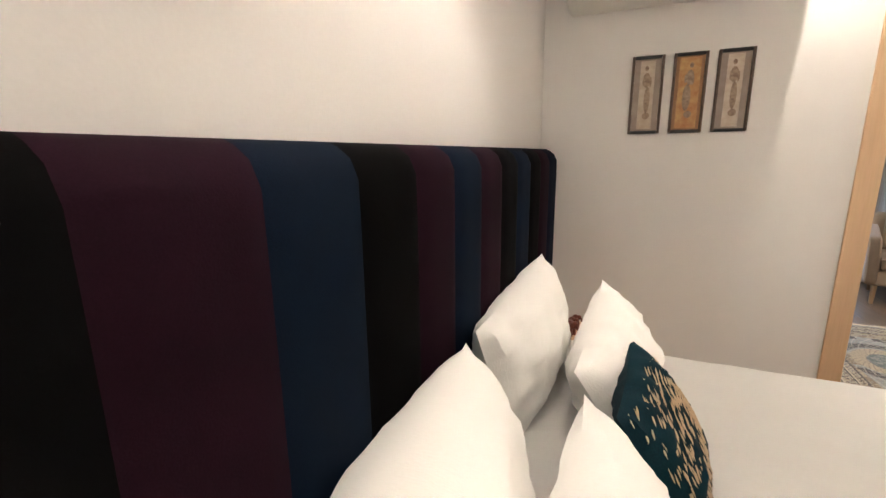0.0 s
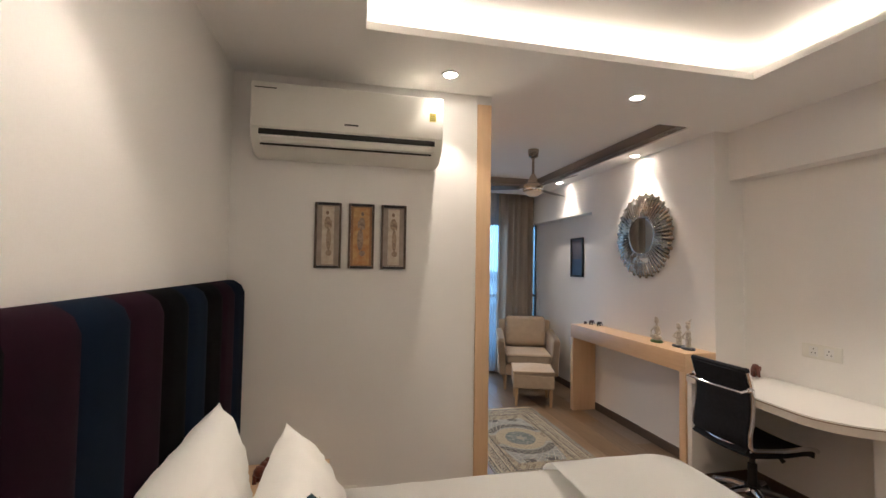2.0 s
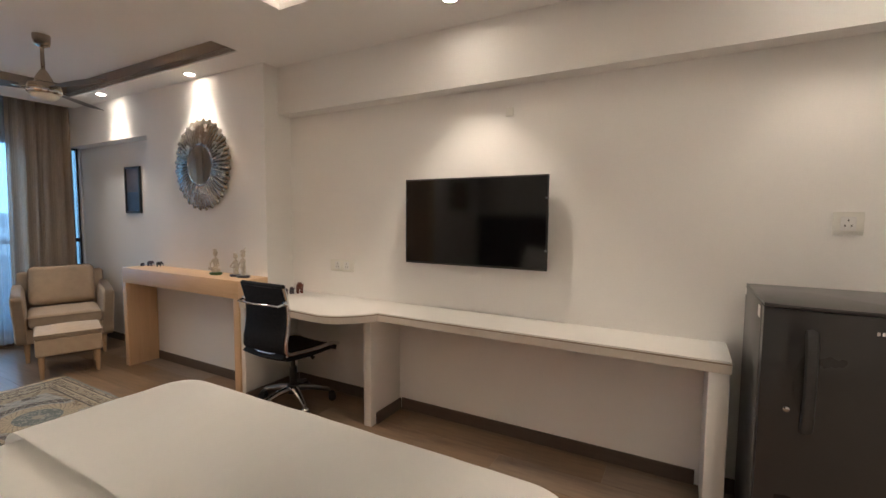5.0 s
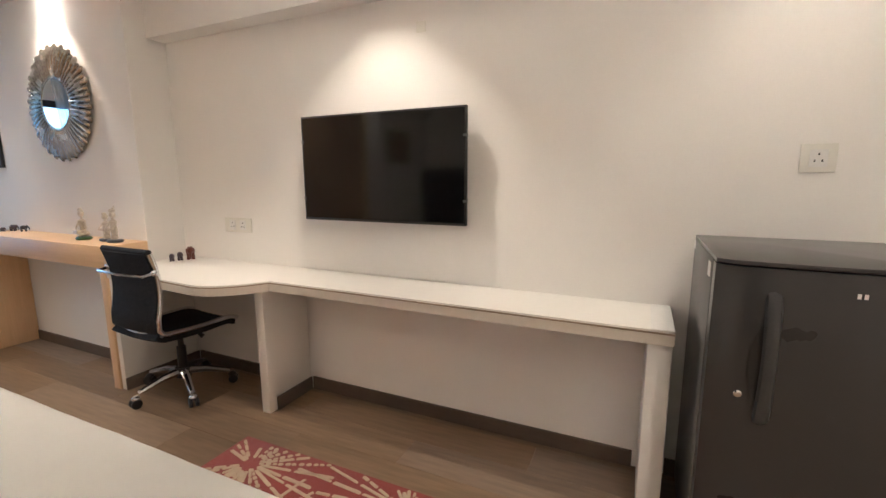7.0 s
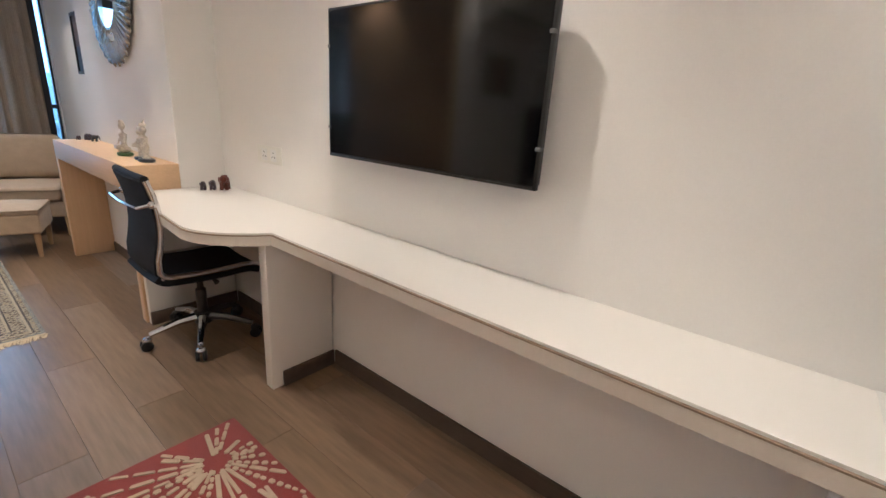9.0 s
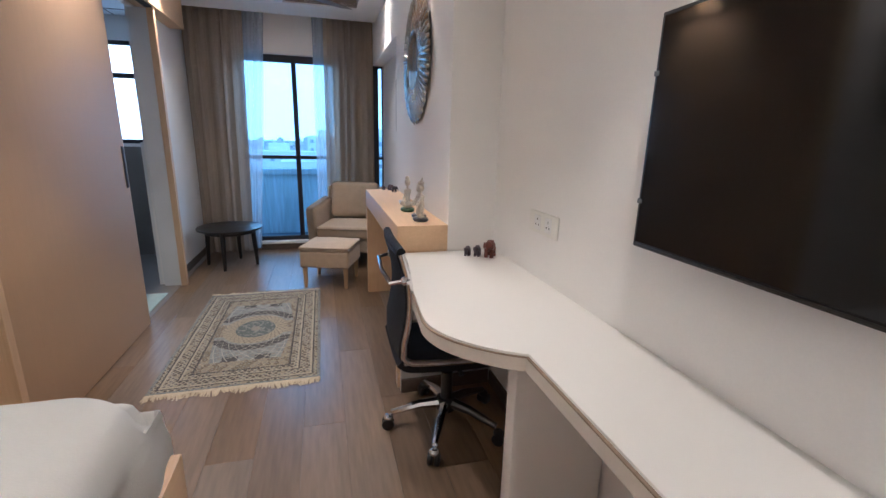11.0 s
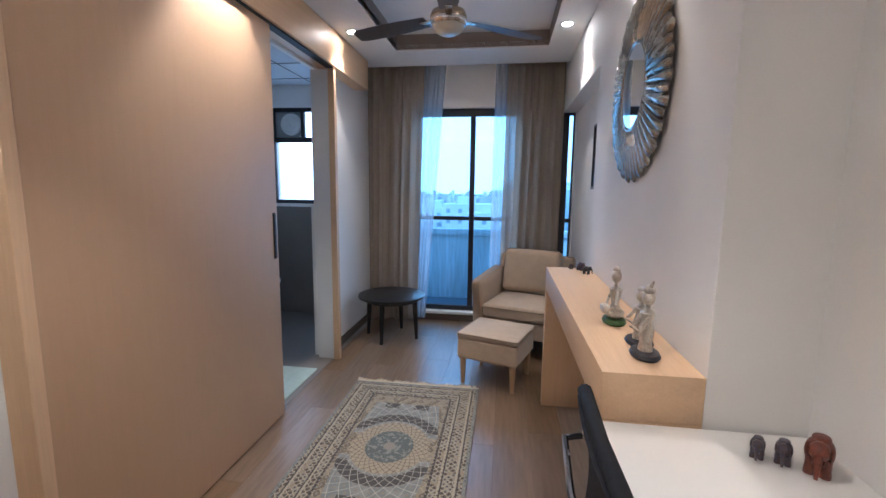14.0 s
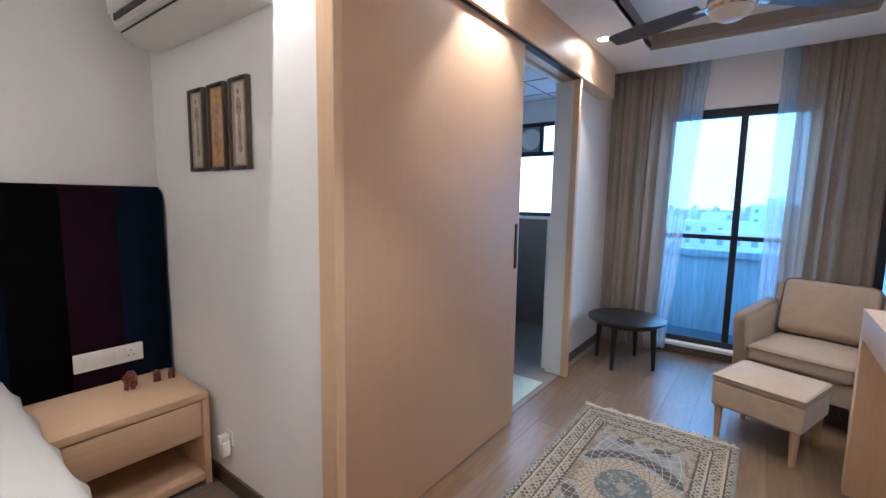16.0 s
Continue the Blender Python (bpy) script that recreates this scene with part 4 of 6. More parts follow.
# ---- office chair ----
def office_chair():
    ob = tagged(new("office_chair"), "black mesh office chair with chrome frame at the desk", "office chair")
    ORIGIN[ob.name] = Vector((0, 0, 0))
    for k in range(5):
        a = radians(173 + 72 * k)
        d = Vector((math.cos(a), math.sin(a), 0))
        spoke = tube([d * 0.03 + Vector((0, 0, 0.125)), d * 0.12 + Vector((0, 0, 0.118)), d * 0.255 + Vector((0, 0, 0.082))], [0.026, 0.021, 0.014], 8)
        # Spokes and hoods further under the desk get darker materials in place of shade.
        leg = part("base_spoke", spoke, CHROME if k in (0, 1, 4) else STEEL_D, ob, "polished metal spoke")
        for s in (-1, 1):
            off = Vector((-d.y, d.x, 0)) * 0.016 * s
            wheel = cyl((0, 0, -0.009), 0.028, 0.018, n=20, bevel=0.004)
            rot = Vector((0, 0, 1)).rotation_difference(Vector((-d.y, d.x, 0))).to_matrix().to_4x4()
            bmesh.ops.transform(wheel, matrix=Matrix.Translation(d * 0.272 + off + Vector((0, 0, 0.028))) @ rot, verts=wheel.verts)
            part("caster_wheel", wheel, BLACK_P, leg, "black caster wheel")
        part("caster_hood", ball(d * 0.268 + Vector((0, 0, 0.055)), 0.024, 0.024, 0.018), CHROME if k in (0, 1) else BLACK_P, leg)
    part("gas_column", lathe((0, 0, 0.09), [(0.044, 0.0), (0.044, 0.06), (0.027, 0.06), (0.026, 0.19), (0.016, 0.192), (0.016, 0.315)], 20), BLACK_P, ob)
    part("tilt_box", box(-0.09, 0.09, -0.06, 0.06, 0.385, 0.425, 0.008), BLACK_P, ob)
    part("tilt_lever", tube([(0.0, -0.05, 0.40), (0.0, -0.17, 0.395), (0.01, -0.20, 0.372)], [0.006, 0.006, 0.014], 8), BLACK_P, ob)

    def side_curve():
        pts = []
        for i in range(9):                         # seat, front to rear, with a waterfall front
            f = i / 8
            pts.append((0.245 - 0.43 * f, 0.452 - 0.03 * max(0, 1 - f * 5) ** 1.5 - 0.012 * math.sin(f * math.pi)))
        for i in range(1, 6):
            a = radians(90 * i / 6 * 0.86)
            pts.append((-0.185 - 0.055 * math.sin(a), 0.452 + 0.055 * (1 - math.cos(a))))
        for i in range(1, 12):                    # back: lumbar bow forward, then leaning away
            f = i / 11
            pts.append((-0.242 + 0.042 * math.sin(f * math.pi * 0.9) - 0.016 * f, 0.505 + 0.40 * f))
        return pts

    cur = side_curve()
    for name, a, b, th in (("seat", 0, 12, 0.046), ("backrest", 12, len(cur) - 1, 0.018)):
        bm = bmesh.new()
        rows = []
        for i in range(a, b + 1):
            x, z = cur[i]
            row = []
            for j in range(11):
                y = -0.195 + 0.039 * j
                sag = 0.012 * math.cos(y / 0.2 * math.pi / 2)
                row.append(bm.verts.new((x - (sag if name == "backrest" else 0), y, z - (sag if name == "seat" else 0))))
            rows.append(row)
        for p, q in zip(rows, rows[1:]):
            for j in range(10):
                bm.faces.new((p[j], p[j + 1], q[j + 1], q[j]))
        bmesh.ops.recalc_face_normals(bm, faces=bm.faces)
        bmesh.ops.solidify(bm, geom=list(bm.faces), thickness=th)
        bmesh.ops.recalc_face_normals(bm, faces=bm.faces)
        part(name, bm, MESHBLACK, ob, "black mesh " + name)
    for s in (-1, 1):
        rail = tube([(x, s * 0.207, z) for x, z in cur], 0.0135, 10)
        part("side_rail", rail, CHROME, ob, "chrome side rail")
    part("cross_bar", tube([(-0.225, -0.205, 0.452), (-0.235, 0, 0.447), (-0.225, 0.205, 0.452)], 0.010, 8), CHROME, ob)
    x, z = cur[-1]
    part("head_roll", tube([(x, -0.205, z + 0.004), (x - 0.006, 0, z + 0.004), (x, 0.205, z + 0.004)], 0.017, 10), MESHBLACK, ob)
    part("back_handle", tube([(-0.226, -0.207, 0.80), (-0.285, -0.20, 0.79), (-0.296, 0.0, 0.788), (-0.285, 0.20, 0.79), (-0.226, 0.207, 0.80)], 0.008, 8), CHROME, ob, "chrome rear bar")
    part("rail_joint", ball((-0.228, -0.208, 0.80), 0.02), CHROME, ob)
    part("rail_joint", ball((-0.228, 0.208, 0.80), 0.02), CHROME, ob)
    ob.matrix_basis = pose(-0.092, -0.165, 0, 0, 0, -1)


office_chair()

# ---- rugs ----
def math_node(n, l, op, a, b=None, c=None):
    m = n.new("ShaderNodeMath")
    m.operation = op
    for i, v in enumerate((a, b, c)):
        if v is None:
            continue
        if hasattr(v, "default_value"):
            l.new(v, m.inputs[i])
        else:
            m.inputs[i].default_value = v
    return m.outputs[0]


def mix_node(n, l, fac, a, b):
    m = n.new("ShaderNodeMix")
    m.data_type = "RGBA"
    l.new(fac, m.inputs[0])
    for k, v in ((6, a), (7, b)):
        if hasattr(v, "default_value"):
            l.new(v, m.inputs[k])
        else:
            m.inputs[k].default_value = (*v, 1)
    return m.outputs[2]


def persian(hx, hy):
    """Medallion carpet: borders, lattice field and ringed centre, woven in cream, grey-blue and umber."""
    m = bpy.data.materials.new("persian_weave")
    m.use_nodes = True
    n, l = links_of(m)
    b = n["Principled BSDF"]
    tc = n.new("ShaderNodeTexCoord")
    sp = n.new("ShaderNodeSeparateXYZ")
    l.new(tc.outputs["Object"], sp.inputs[0])
    x, y = sp.outputs[0], sp.outputs[1]
    M = lambda *a: math_node(n, l, *a)
    ax, ay = M("ABSOLUTE", x), M("ABSOLUTE", y)
    edge = M("MINIMUM", M("SUBTRACT", hx, ax), M("SUBTRACT", hy, ay))
    r = M("SQRT", M("ADD", M("MULTIPLY", x, x), M("MULTIPLY", M("MULTIPLY", y, y), 0.80)))
    ang = M("ARCTAN2", M("MULTIPLY", y, 0.9), x)

    def noise_of(scale, detail=2):
        t = n.new("ShaderNodeTexNoise")
        t.inputs["Scale"].default_value, t.inputs["Detail"].default_value = scale, detail
        l.new(tc.outputs["Object"], t.inputs["Vector"])
        return t.outputs[0]

    def cells(scale):
        t = n.new("ShaderNodeTexVoronoi")
        t.inputs["Scale"].default_value, t.inputs["Randomness"].default_value = scale, 0.25
        l.new(tc.outputs["Object"], t.inputs["Vector"])
        return t.outputs["Distance"]

    CREAM, TAN, GREY, UMBER, DARK, SLATE = (0.40, 0.345, 0.252), (0.29, 0.24, 0.168), (0.255, 0.232, 0.188), (0.165, 0.128, 0.09), (0.062, 0.055, 0.052), (0.205, 0.215, 0.205)
    def lattice(scale, sy, jitter):
        t = n.new("ShaderNodeTexVoronoi")
        t.feature = "DISTANCE_TO_EDGE"
        u = n.new("ShaderNodeTexVoronoi")
        mp = n.new("ShaderNodeMapping")
        mp.inputs["Scale"].default_value = (1, sy, 1)
        mp.inputs["Rotation"].default_value = (0, 0, radians(45))
        l.new(tc.outputs["Object"], mp.inputs[0])
        for k in (t, u):
            k.inputs["Scale"].default_value, k.inputs["Randomness"].default_value = scale, jitter
            k.voronoi_dimensions = "2D"
            l.new(mp.outputs[0], k.inputs["Vector"])
        tone = n.new("ShaderNodeSeparateColor")
        l.new(u.outputs["Color"], tone.inputs[0])
        return t.outputs["Distance"], tone.outputs[0], u.outputs["Distance"]

    e1, t1, d1 = lattice(33.0, 0.8, 0.45)
    field = mix_node(n, l, M("GREATER_THAN", t1, 0.55), UMBER, TAN)
    field = mix_node(n, l, M("LESS_THAN", d1, 0.22), field, GREY)
    field = mix_node(n, l, M("LESS_THAN", e1, 0.05), field, mix_node(n, l, M("GREATER_THAN", noise_of(40), 0.5), TAN, CREAM))
    e2, t2, d2 = lattice(42.0, 1.0, 0.4)
    border = mix_node(n, l, M("GREATER_THAN", t2, 0.5), (0.13, 0.105, 0.08), GREY)
    border = mix_node(n, l, M("LESS_THAN", d2, 0.2), border, DARK)
    border = mix_node(n, l, M("LESS_THAN", e2, 0.09), border, CREAM)
    border = mix_node(n, l, M("GREATER_THAN", t2, 0.9), border, TAN)
    out = field
    # scale lattice that spreads from the centre: cream petals, a dark row, then slate cells
    inner = M("MULTIPLY", M("LESS_THAN", ax, M("SUBTRACT", 0.255, M("MULTIPLY", ay, 0.12))), M("MULTIPLY", M("LESS_THAN", ay, 0.46), M("GREATER_THAN", ay, 0.10)))
    u = M("MULTIPLY", ang, 32.0 / (2 * math.pi))
    v = M("MULTIPLY", M("LOGARITHM", M("MAXIMUM", r, 0.02), math.e), 4.9)
    fa = M("ABSOLUTE", M("SUBTRACT", M("FRACT", M("ADD", u, v)), 0.5))
    fb = M("ABSOLUTE", M("SUBTRACT", M("FRACT", M("SUBTRACT", u, v)), 0.5))
    seam = M("MAXIMUM", fa, fb)
    t3 = noise_of(15, 1)
    tint = mix_node(n, l, M("GREATER_THAN", t3, 0.52), SLATE, (0.25, 0.255, 0.235))
    tint = mix_node(n, l, M("LESS_THAN", M("ADD", fa, fb), 0.24), tint, GREY)
    darkrow = M("MULTIPLY", M("MULTIPLY", M("GREATER_THAN", r, 0.225), M("LESS_THAN", r, 0.290)), M("GREATER_THAN", ay, 0.14))
    tint = mix_node(n, l, M("MULTIPLY", darkrow, 0.92), tint, DARK)
    tint = mix_node(n, l, M("MULTIPLY", M("GREATER_THAN", ay, 0.40), M("MULTIPLY", M("GREATER_THAN", M("ABSOLUTE", M("SINE", M("MULTIPLY", x, 17.0))), 0.72), 0.9)), tint, DARK)
    tint = mix_node(n, l, M("GREATER_THAN", seam, 0.462), tint, (0.42, 0.385, 0.32))
    out = mix_node(n, l, inner, out, tint)
    halo = mix_node(n, l, M("GREATER_THAN", seam, 0.43), (0.36, 0.305, 0.215), UMBER)
    out = mix_node(n, l, M("LESS_THAN", r, 0.208), out, halo)
    core = mix_node(n, l, M("GREATER_THAN", noise_of(60), 0.55), (0.115, 0.125, 0.12), (0.24, 0.24, 0.21))
    out = mix_node(n, l, M("LESS_THAN", r, 0.128), out, core)
    out = mix_node(n, l, M("LESS_THAN", r, 0.032), out, GREY)
    # borders
    out = mix_node(n, l, M("LESS_THAN", edge, 0.175), out, border)
    for a, w, c in ((0.175, 0.006, DARK), (0.125, 0.008, CREAM), (0.118, 0.004, DARK), (0.05, 0.008, CREAM), (0.042, 0.004, DARK), (0.008, 0.008, SLATE)):
        band = M("LESS_THAN", M("ABSOLUTE", M("SUBTRACT", edge, a)), w)
        bead = M("GREATER_THAN", M("MULTIPLY", M("SINE", M("MULTIPLY", x, 240.0)), M("SINE", M("MULTIPLY", y, 240.0))), -0.55)
        out = mix_node(n, l, M("MULTIPLY", band, bead), out, c)
    dust = noise_of(420, 2)
    hsv = n.new("ShaderNodeHueSaturation")
    mr = n.new("ShaderNodeMapRange")
    mr.inputs[3].default_value, mr.inputs[4].default_value = 0.6, 1.35
    l.new(dust, mr.inputs[0])
    l.new(mr.outputs[0], hsv.inputs["Value"])
    l.new(out, hsv.inputs["Color"])
    l.new(hsv.outputs[0], b.inputs["Base Color"])
    bp = n.new("ShaderNodeBump")
    bp.inputs["Strength"].default_value, bp.inputs["Distance"].default_value = 0.5, 0.004
    l.new(dust, bp.inputs["Height"])
    l.new(bp.outputs[0], b.inputs["Normal"])
    b.inputs["Roughness"].default_value = 0.95
    return m


def persian_rug():
    x0, x1, y0, y1 = -1.535, -0.670, 0.395, 1.888
    cx, cy = (x0 + x1) / 2, (y0 + y1) / 2
    ob = thing("persian_rug", (cx, cy, 0), "grey and cream medallion rug with fringed ends", "rug")
    bm = bmesh.new()
    nx, ny = 40, 70
    g = [[bm.verts.new((x0 + (x1 - x0) * i / nx, y0 + (y1 - y0) * j / ny, 0.0085 + 0.002 * noise.noise((i * 0.3, j * 0.3, 2)))) for i in range(nx + 1)] for j in range(ny + 1)]
    for p, q in zip(g, g[1:]):
        for i in range(nx):
            bm.faces.new((p[i], p[i + 1], q[i + 1], q[i]))
    r = bmesh.ops.extrude_face_region(bm, geom=list(bm.faces))
    for e in r["geom"]:
        if isinstance(e, bmesh.types.BMVert):
            e.co.z = 0.0005
    bmesh.ops.recalc_face_normals(bm, faces=bm.faces)
    part("rug_body", bm, persian((x1 - x0) / 2, (y1 - y0) / 2), ob)
    fr = pbr("cream_fringe", (0.62, 0.52, 0.37), (0.50, 0.41, 0.28), 60, 0.95, bump=0.3, bscale=300)
    rng = random.Random(8)
    for yy, s in ((y0, -1), (y1, 1)):
        bm = bmesh.new()
        box(x0, x1, min(yy, yy + s * 0.012), max(yy, yy + s * 0.012), 0.001, 0.009, bm=bm)
        x = x0
        while x < x1:
            ln, dx = rng.uniform(0.035, 0.062) + 0.012 * math.sin(x * 40), rng.uniform(-0.016, 0.016) - 0.01 * math.sin(x * 23)
            z = 0.004 + rng.uniform(0, 0.005)
            q = [(x - 0.004, yy + s * 0.008, 0.007), (x + 0.006, yy + s * 0.008, 0.007), (x + dx + 0.004, yy + s * ln, 0.003), (x + dx - 0.003, yy + s * ln, 0.003)]
            vs = [bm.verts.new(v) for v in q] + [bm.verts.new((x + dx / 2 + 0.001, yy + s * ln * 0.5, 0.010))]
            for i in range(4):
                bm.faces.new((vs[i], vs[(i + 1) % 4], vs[4]))
            x += rng.uniform(0.004, 0.007)
        part("fringe", bm, fr, ob, "knotted cream fringe")


persian_rug()


def red_rug():
    x0, x1, y0, y1 = -1.00, -0.305, -2.40, -0.942
    ob = thing("red_rug", ((x0 + x1) / 2, (y0 + y1) / 2, 0), "brick red rug with raised beige bursts of lines", "rug")
    red = pbr("brick_red_pile", (0.235, 0.032, 0.024), (0.175, 0.022, 0.018), 8, 0.95, bump=0.4, bscale=320, sheen=0.2)
    tan = pbr("beige_raised_pile", (0.50, 0.40, 0.29), (0.42, 0.33, 0.23), 40, 0.95, bump=0.4, bscale=300)
    part("rug_body", box(x0, x1, y0, y1, 0.0005, 0.011, 0.003), red, ob)
    rng = random.Random(11)
    bm = bmesh.new()

    def dash(c, d, ln, w):
        d = Vector((d.x, d.y, 0)).normalized()
        s = Vector((-d.y, d.x, 0)) * w
        a, b = c - d * ln / 2, c + d * ln / 2
        for p in (a, b):
            if not (x0 + 0.01 < p.x < x1 - 0.01 and y0 + 0.01 < p.y < y1 - 0.01):
                return
        lo = [a - d * w * 0.6, a - s, b - s, b + d * w * 0.6, b + s, a + s]
        mid = (a + b) / 2
        hi = [mid + (p - mid) * 0.9 for p in lo]
        vl = [bm.verts.new((p.x, p.y, 0.0105)) for p in lo]
        vh = [bm.verts.new((p.x, p.y, 0.0145)) for p in hi]
        bm.faces.new(vh)
        for i in range(6):
            bm.faces.new((vl[i], vl[(i + 1) % 6], vh[(i + 1) % 6], vh[i]))

    for cx, cy, R in ((-0.46, -1.13, 0.36), (-0.86, -1.36, 0.40), (-0.42, -1.92, 0.46), (-0.80, -2.20, 0.40)):
        k = 0
        while k < 32:
            a = 2 * math.pi * k / 32 + rng.uniform(-0.05, 0.05)
            d = Vector((math.cos(a), math.sin(a), 0))
            r = R * rng.uniform(0.10, 0.18)
            style = rng.choice(("long", "dash", "dash", "dots"))
            while r < R:
                ln = {"long": rng.uniform(0.12, 0.2), "dash": rng.uniform(0.03, 0.07), "dots": 0.016}[style]
                near = min(((cx2 - cx - d.x * r) ** 2 + (cy2 - cy - d.y * r) ** 2) ** 0.5 - 0 for cx2, cy2 in ((-0.46, -1.13), (-0.86, -1.36), (-0.42, -1.92), (-0.80, -2.20)) if (cx2, cy2) != (cx, cy))
                if near > r * 0.95:
                    dash(Vector((cx, cy, 0)) + d * (r + ln / 2), d, ln, rng.uniform(0.0055, 0.0095))
                r += ln + rng.uniform(0.010, 0.02)
            k += 1
    bmesh.ops.recalc_face_normals(bm, faces=bm.faces)
    tagged(part("raised_pattern", bm, tan, ob, "raised beige line pattern"), kind="stuff")


red_rug()

# ---- figures on the console, desk and nightstand ----
SILV = pbr("worn_silver_resin", (0.78, 0.72, 0.63), (0.46, 0.41, 0.34), 60, 0.33, 0.7, bump=0.3, bscale=220)
LEAFG = pbr("green_base_glaze", (0.07, 0.14, 0.03), (0.04, 0.09, 0.02), 30, 0.4)
DARKB = pbr("dark_base_glaze", (0.03, 0.03, 0.035), None, 30, 0.35)
BROWNC = pbr("painted_red_brown", (0.20, 0.05, 0.025), (0.09, 0.025, 0.018), 90, 0.35, bump=0.3, bscale=200)
BLUEC = pbr("painted_blue_brown", (0.06, 0.06, 0.10), (0.09, 0.05, 0.035), 110, 0.35, bump=0.3, bscale=200)


def figure(name, at, base_mat, label, tall, crown, seated):
    """A small silver figure on a base: one mesh with two materials."""
    bm = bmesh.new()
    x, y, z = at
    lathe((x, y, z), [(0.001, 0.0), (0.05, 0.0), (0.056, 0.008), (0.05, 0.018), (0.02, 0.022)], 20, bm, 0.8, 1.15)
    nb = len(bm.faces)
    h = z + 0.02
    if seated:
        ball((x, y, h + 0.018), 0.036, 0.05, 0.02, bm)
        lathe((x, y, h + 0.03), [(0.026, 0), (0.018, 0.025), (0.026, 0.06), (0.030, 0.075), (0.010, 0.085), (0.008, 0.10)], 14, bm, 0.8, 1.0)
        top = h + 0.13
        tube([(x, y + 0.028, top - 0.03), (x - 0.01, y + 0.062, top - 0.07), (x - 0.03, y + 0.02, top - 0.10)], [0.007, 0.006, 0.005], 7, bm)
        tube([(x, y - 0.028, top - 0.03), (x - 0.01, y - 0.062, top - 0.07), (x - 0.03, y - 0.02, top - 0.10)], [0.007, 0.006, 0.005], 7, bm)
        box(x - 0.05, x - 0.02, y - 0.03, y + 0.03, h + 0.02, h + 0.045, 0.005, bm)
    else:
        lathe((x, y, h), [(0.026, 0), (0.021, 0.03), (0.026, 0.07), (0.018, 0.095), (0.026, 0.125), (0.009, 0.14), (0.008, 0.15)], 14, bm, 0.85, 1.0)
        top = h + 0.15
        tube([(x, y + 0.024, top - 0.03), (x - 0.03, y + 0.034, top - 0.075), (x - 0.045, y - 0.012, top - 0.06)], [0.007, 0.006, 0.005], 7, bm)
        tube([(x, y - 0.024, top - 0.03), (x - 0.03, y - 0.030, top - 0.08), (x - 0.045, y + 0.01, top - 0.075)], [0.007, 0.006, 0.005], 7, bm)
    ball((x, y, top + 0.022), 0.019, 0.018, 0.024, bm)
    if crown:
        ball((x, y, top + 0.05), 0.020, 0.022, 0.014, bm)
        tube([(x, y, top + 0.05), (x, y - 0.02, top + 0.07), (x, y - 0.035, top + 0.085)], [0.008, 0.006, 0.002], 6, bm)
    else:
        ball((x, y + 0.006, top + 0.045), 0.014, 0.016, 0.012, bm)
    bmesh.ops.scale(bm, vec=(0.93, 0.93, tall), verts=bm.verts, space=Matrix.Translation((-x, -y, -z)))
    ob = single(name, bm, base_mat, at, label, "figurine", "", "silver figurines on the console")
    ob.data.materials.append(SILV)
    for p in ob.data.polygons:
        p.material_index = 0 if p.index < nb else 1


CT = 0.8965
figure("silver_figurine", (-0.125, 0.655, CT), LEAFG, "seated silver figurine with a drum on green base", 1.0, False, True)
figure("silver_figurine", (-0.10, 0.44, CT), DARKB, "standing silver dancer figurine on a dark base", 0.8, False, False)
figure("silver_figurine", (-0.115, 0.33, CT), DARKB, "standing silver figurine with crest on dark base", 0.9, True, False)


def elephant(at, s, material, label, turn=0, group="painted elephants on the desk"):
    """A small carved elephant, facing -y before its turn."""
    bm = bmesh.new()
    ball((0, 0.0, 0.62), 0.30, 0.42, 0.30, bm)
    ball((0, -0.40, 0.72), 0.22, 0.22, 0.25, bm)
    for x in (-0.16, 0.16):
        for y in (-0.24, 0.26):
            lathe((x, y, 0), [(0.12, 0), (0.12, 0.08), (0.10, 0.3), (0.12, 0.5)], 12, bm)
    tube([(0, -0.58, 0.66), (0, -0.68, 0.45), (0, -0.66, 0.22), (0, -0.74, 0.12)], [0.10, 0.075, 0.055, 0.04], 10, bm)
    for x in (-1, 1):
        ball((x * 0.25, -0.36, 0.70), 0.05, 0.14, 0.19, bm)
        tube([(x * 0.09, -0.56, 0.56), (x * 0.11, -0.68, 0.50), (x * 0.11, -0.76, 0.54)], [0.03, 0.022, 0.006], 7, bm)
    ball((0, 0.02, 0.90), 0.20, 0.26, 0.06, bm)
    tube([(0, 0.40, 0.70), (0, 0.47, 0.5), (0, 0.46, 0.35)], [0.03, 0.02, 0.015], 6, bm)
    bmesh.ops.scale(bm, vec=(s, s, s), verts=bm.verts)
    ob = single("elephant_figurine", bm, material, (0, 0, 0), label, "figurine", "", group)
    ob.matrix_basis = pose(*at, 0, 0, turn)


elephant((0.072, 0.085, 0.7605), 0.050, BLUEC, "tiny painted wooden elephant on the white desk", -32)
elephant((0.118, 0.070, 0.7605), 0.056, BLUEC, "small painted wooden elephant on the white desk", -32)
elephant((0.175, 0.045, 0.7605), 0.087, BROWNC, "larger red-brown carved wooden elephant on the desk", -36)
elephant((-0.07, 1.72, CT), 0.05, BLUEC, "tiny dark painted elephant on the console", 40, "painted elephants on the console")
elephant((-0.055, 1.60, CT), 0.048, DARKB, "tiny dark painted elephant on the console", 60, "painted elephants on the console")
elephant((-0.12, 1.755, CT), 0.032, BLUEC, "tiny dark painted elephant on the console", 30, "painted elephants on the console")
elephant((-2.985, -0.245, 0.4575), 0.082, BROWNC, "red-brown carved elephant on the oak nightstand", 60, "carved elephants on the nightstand")
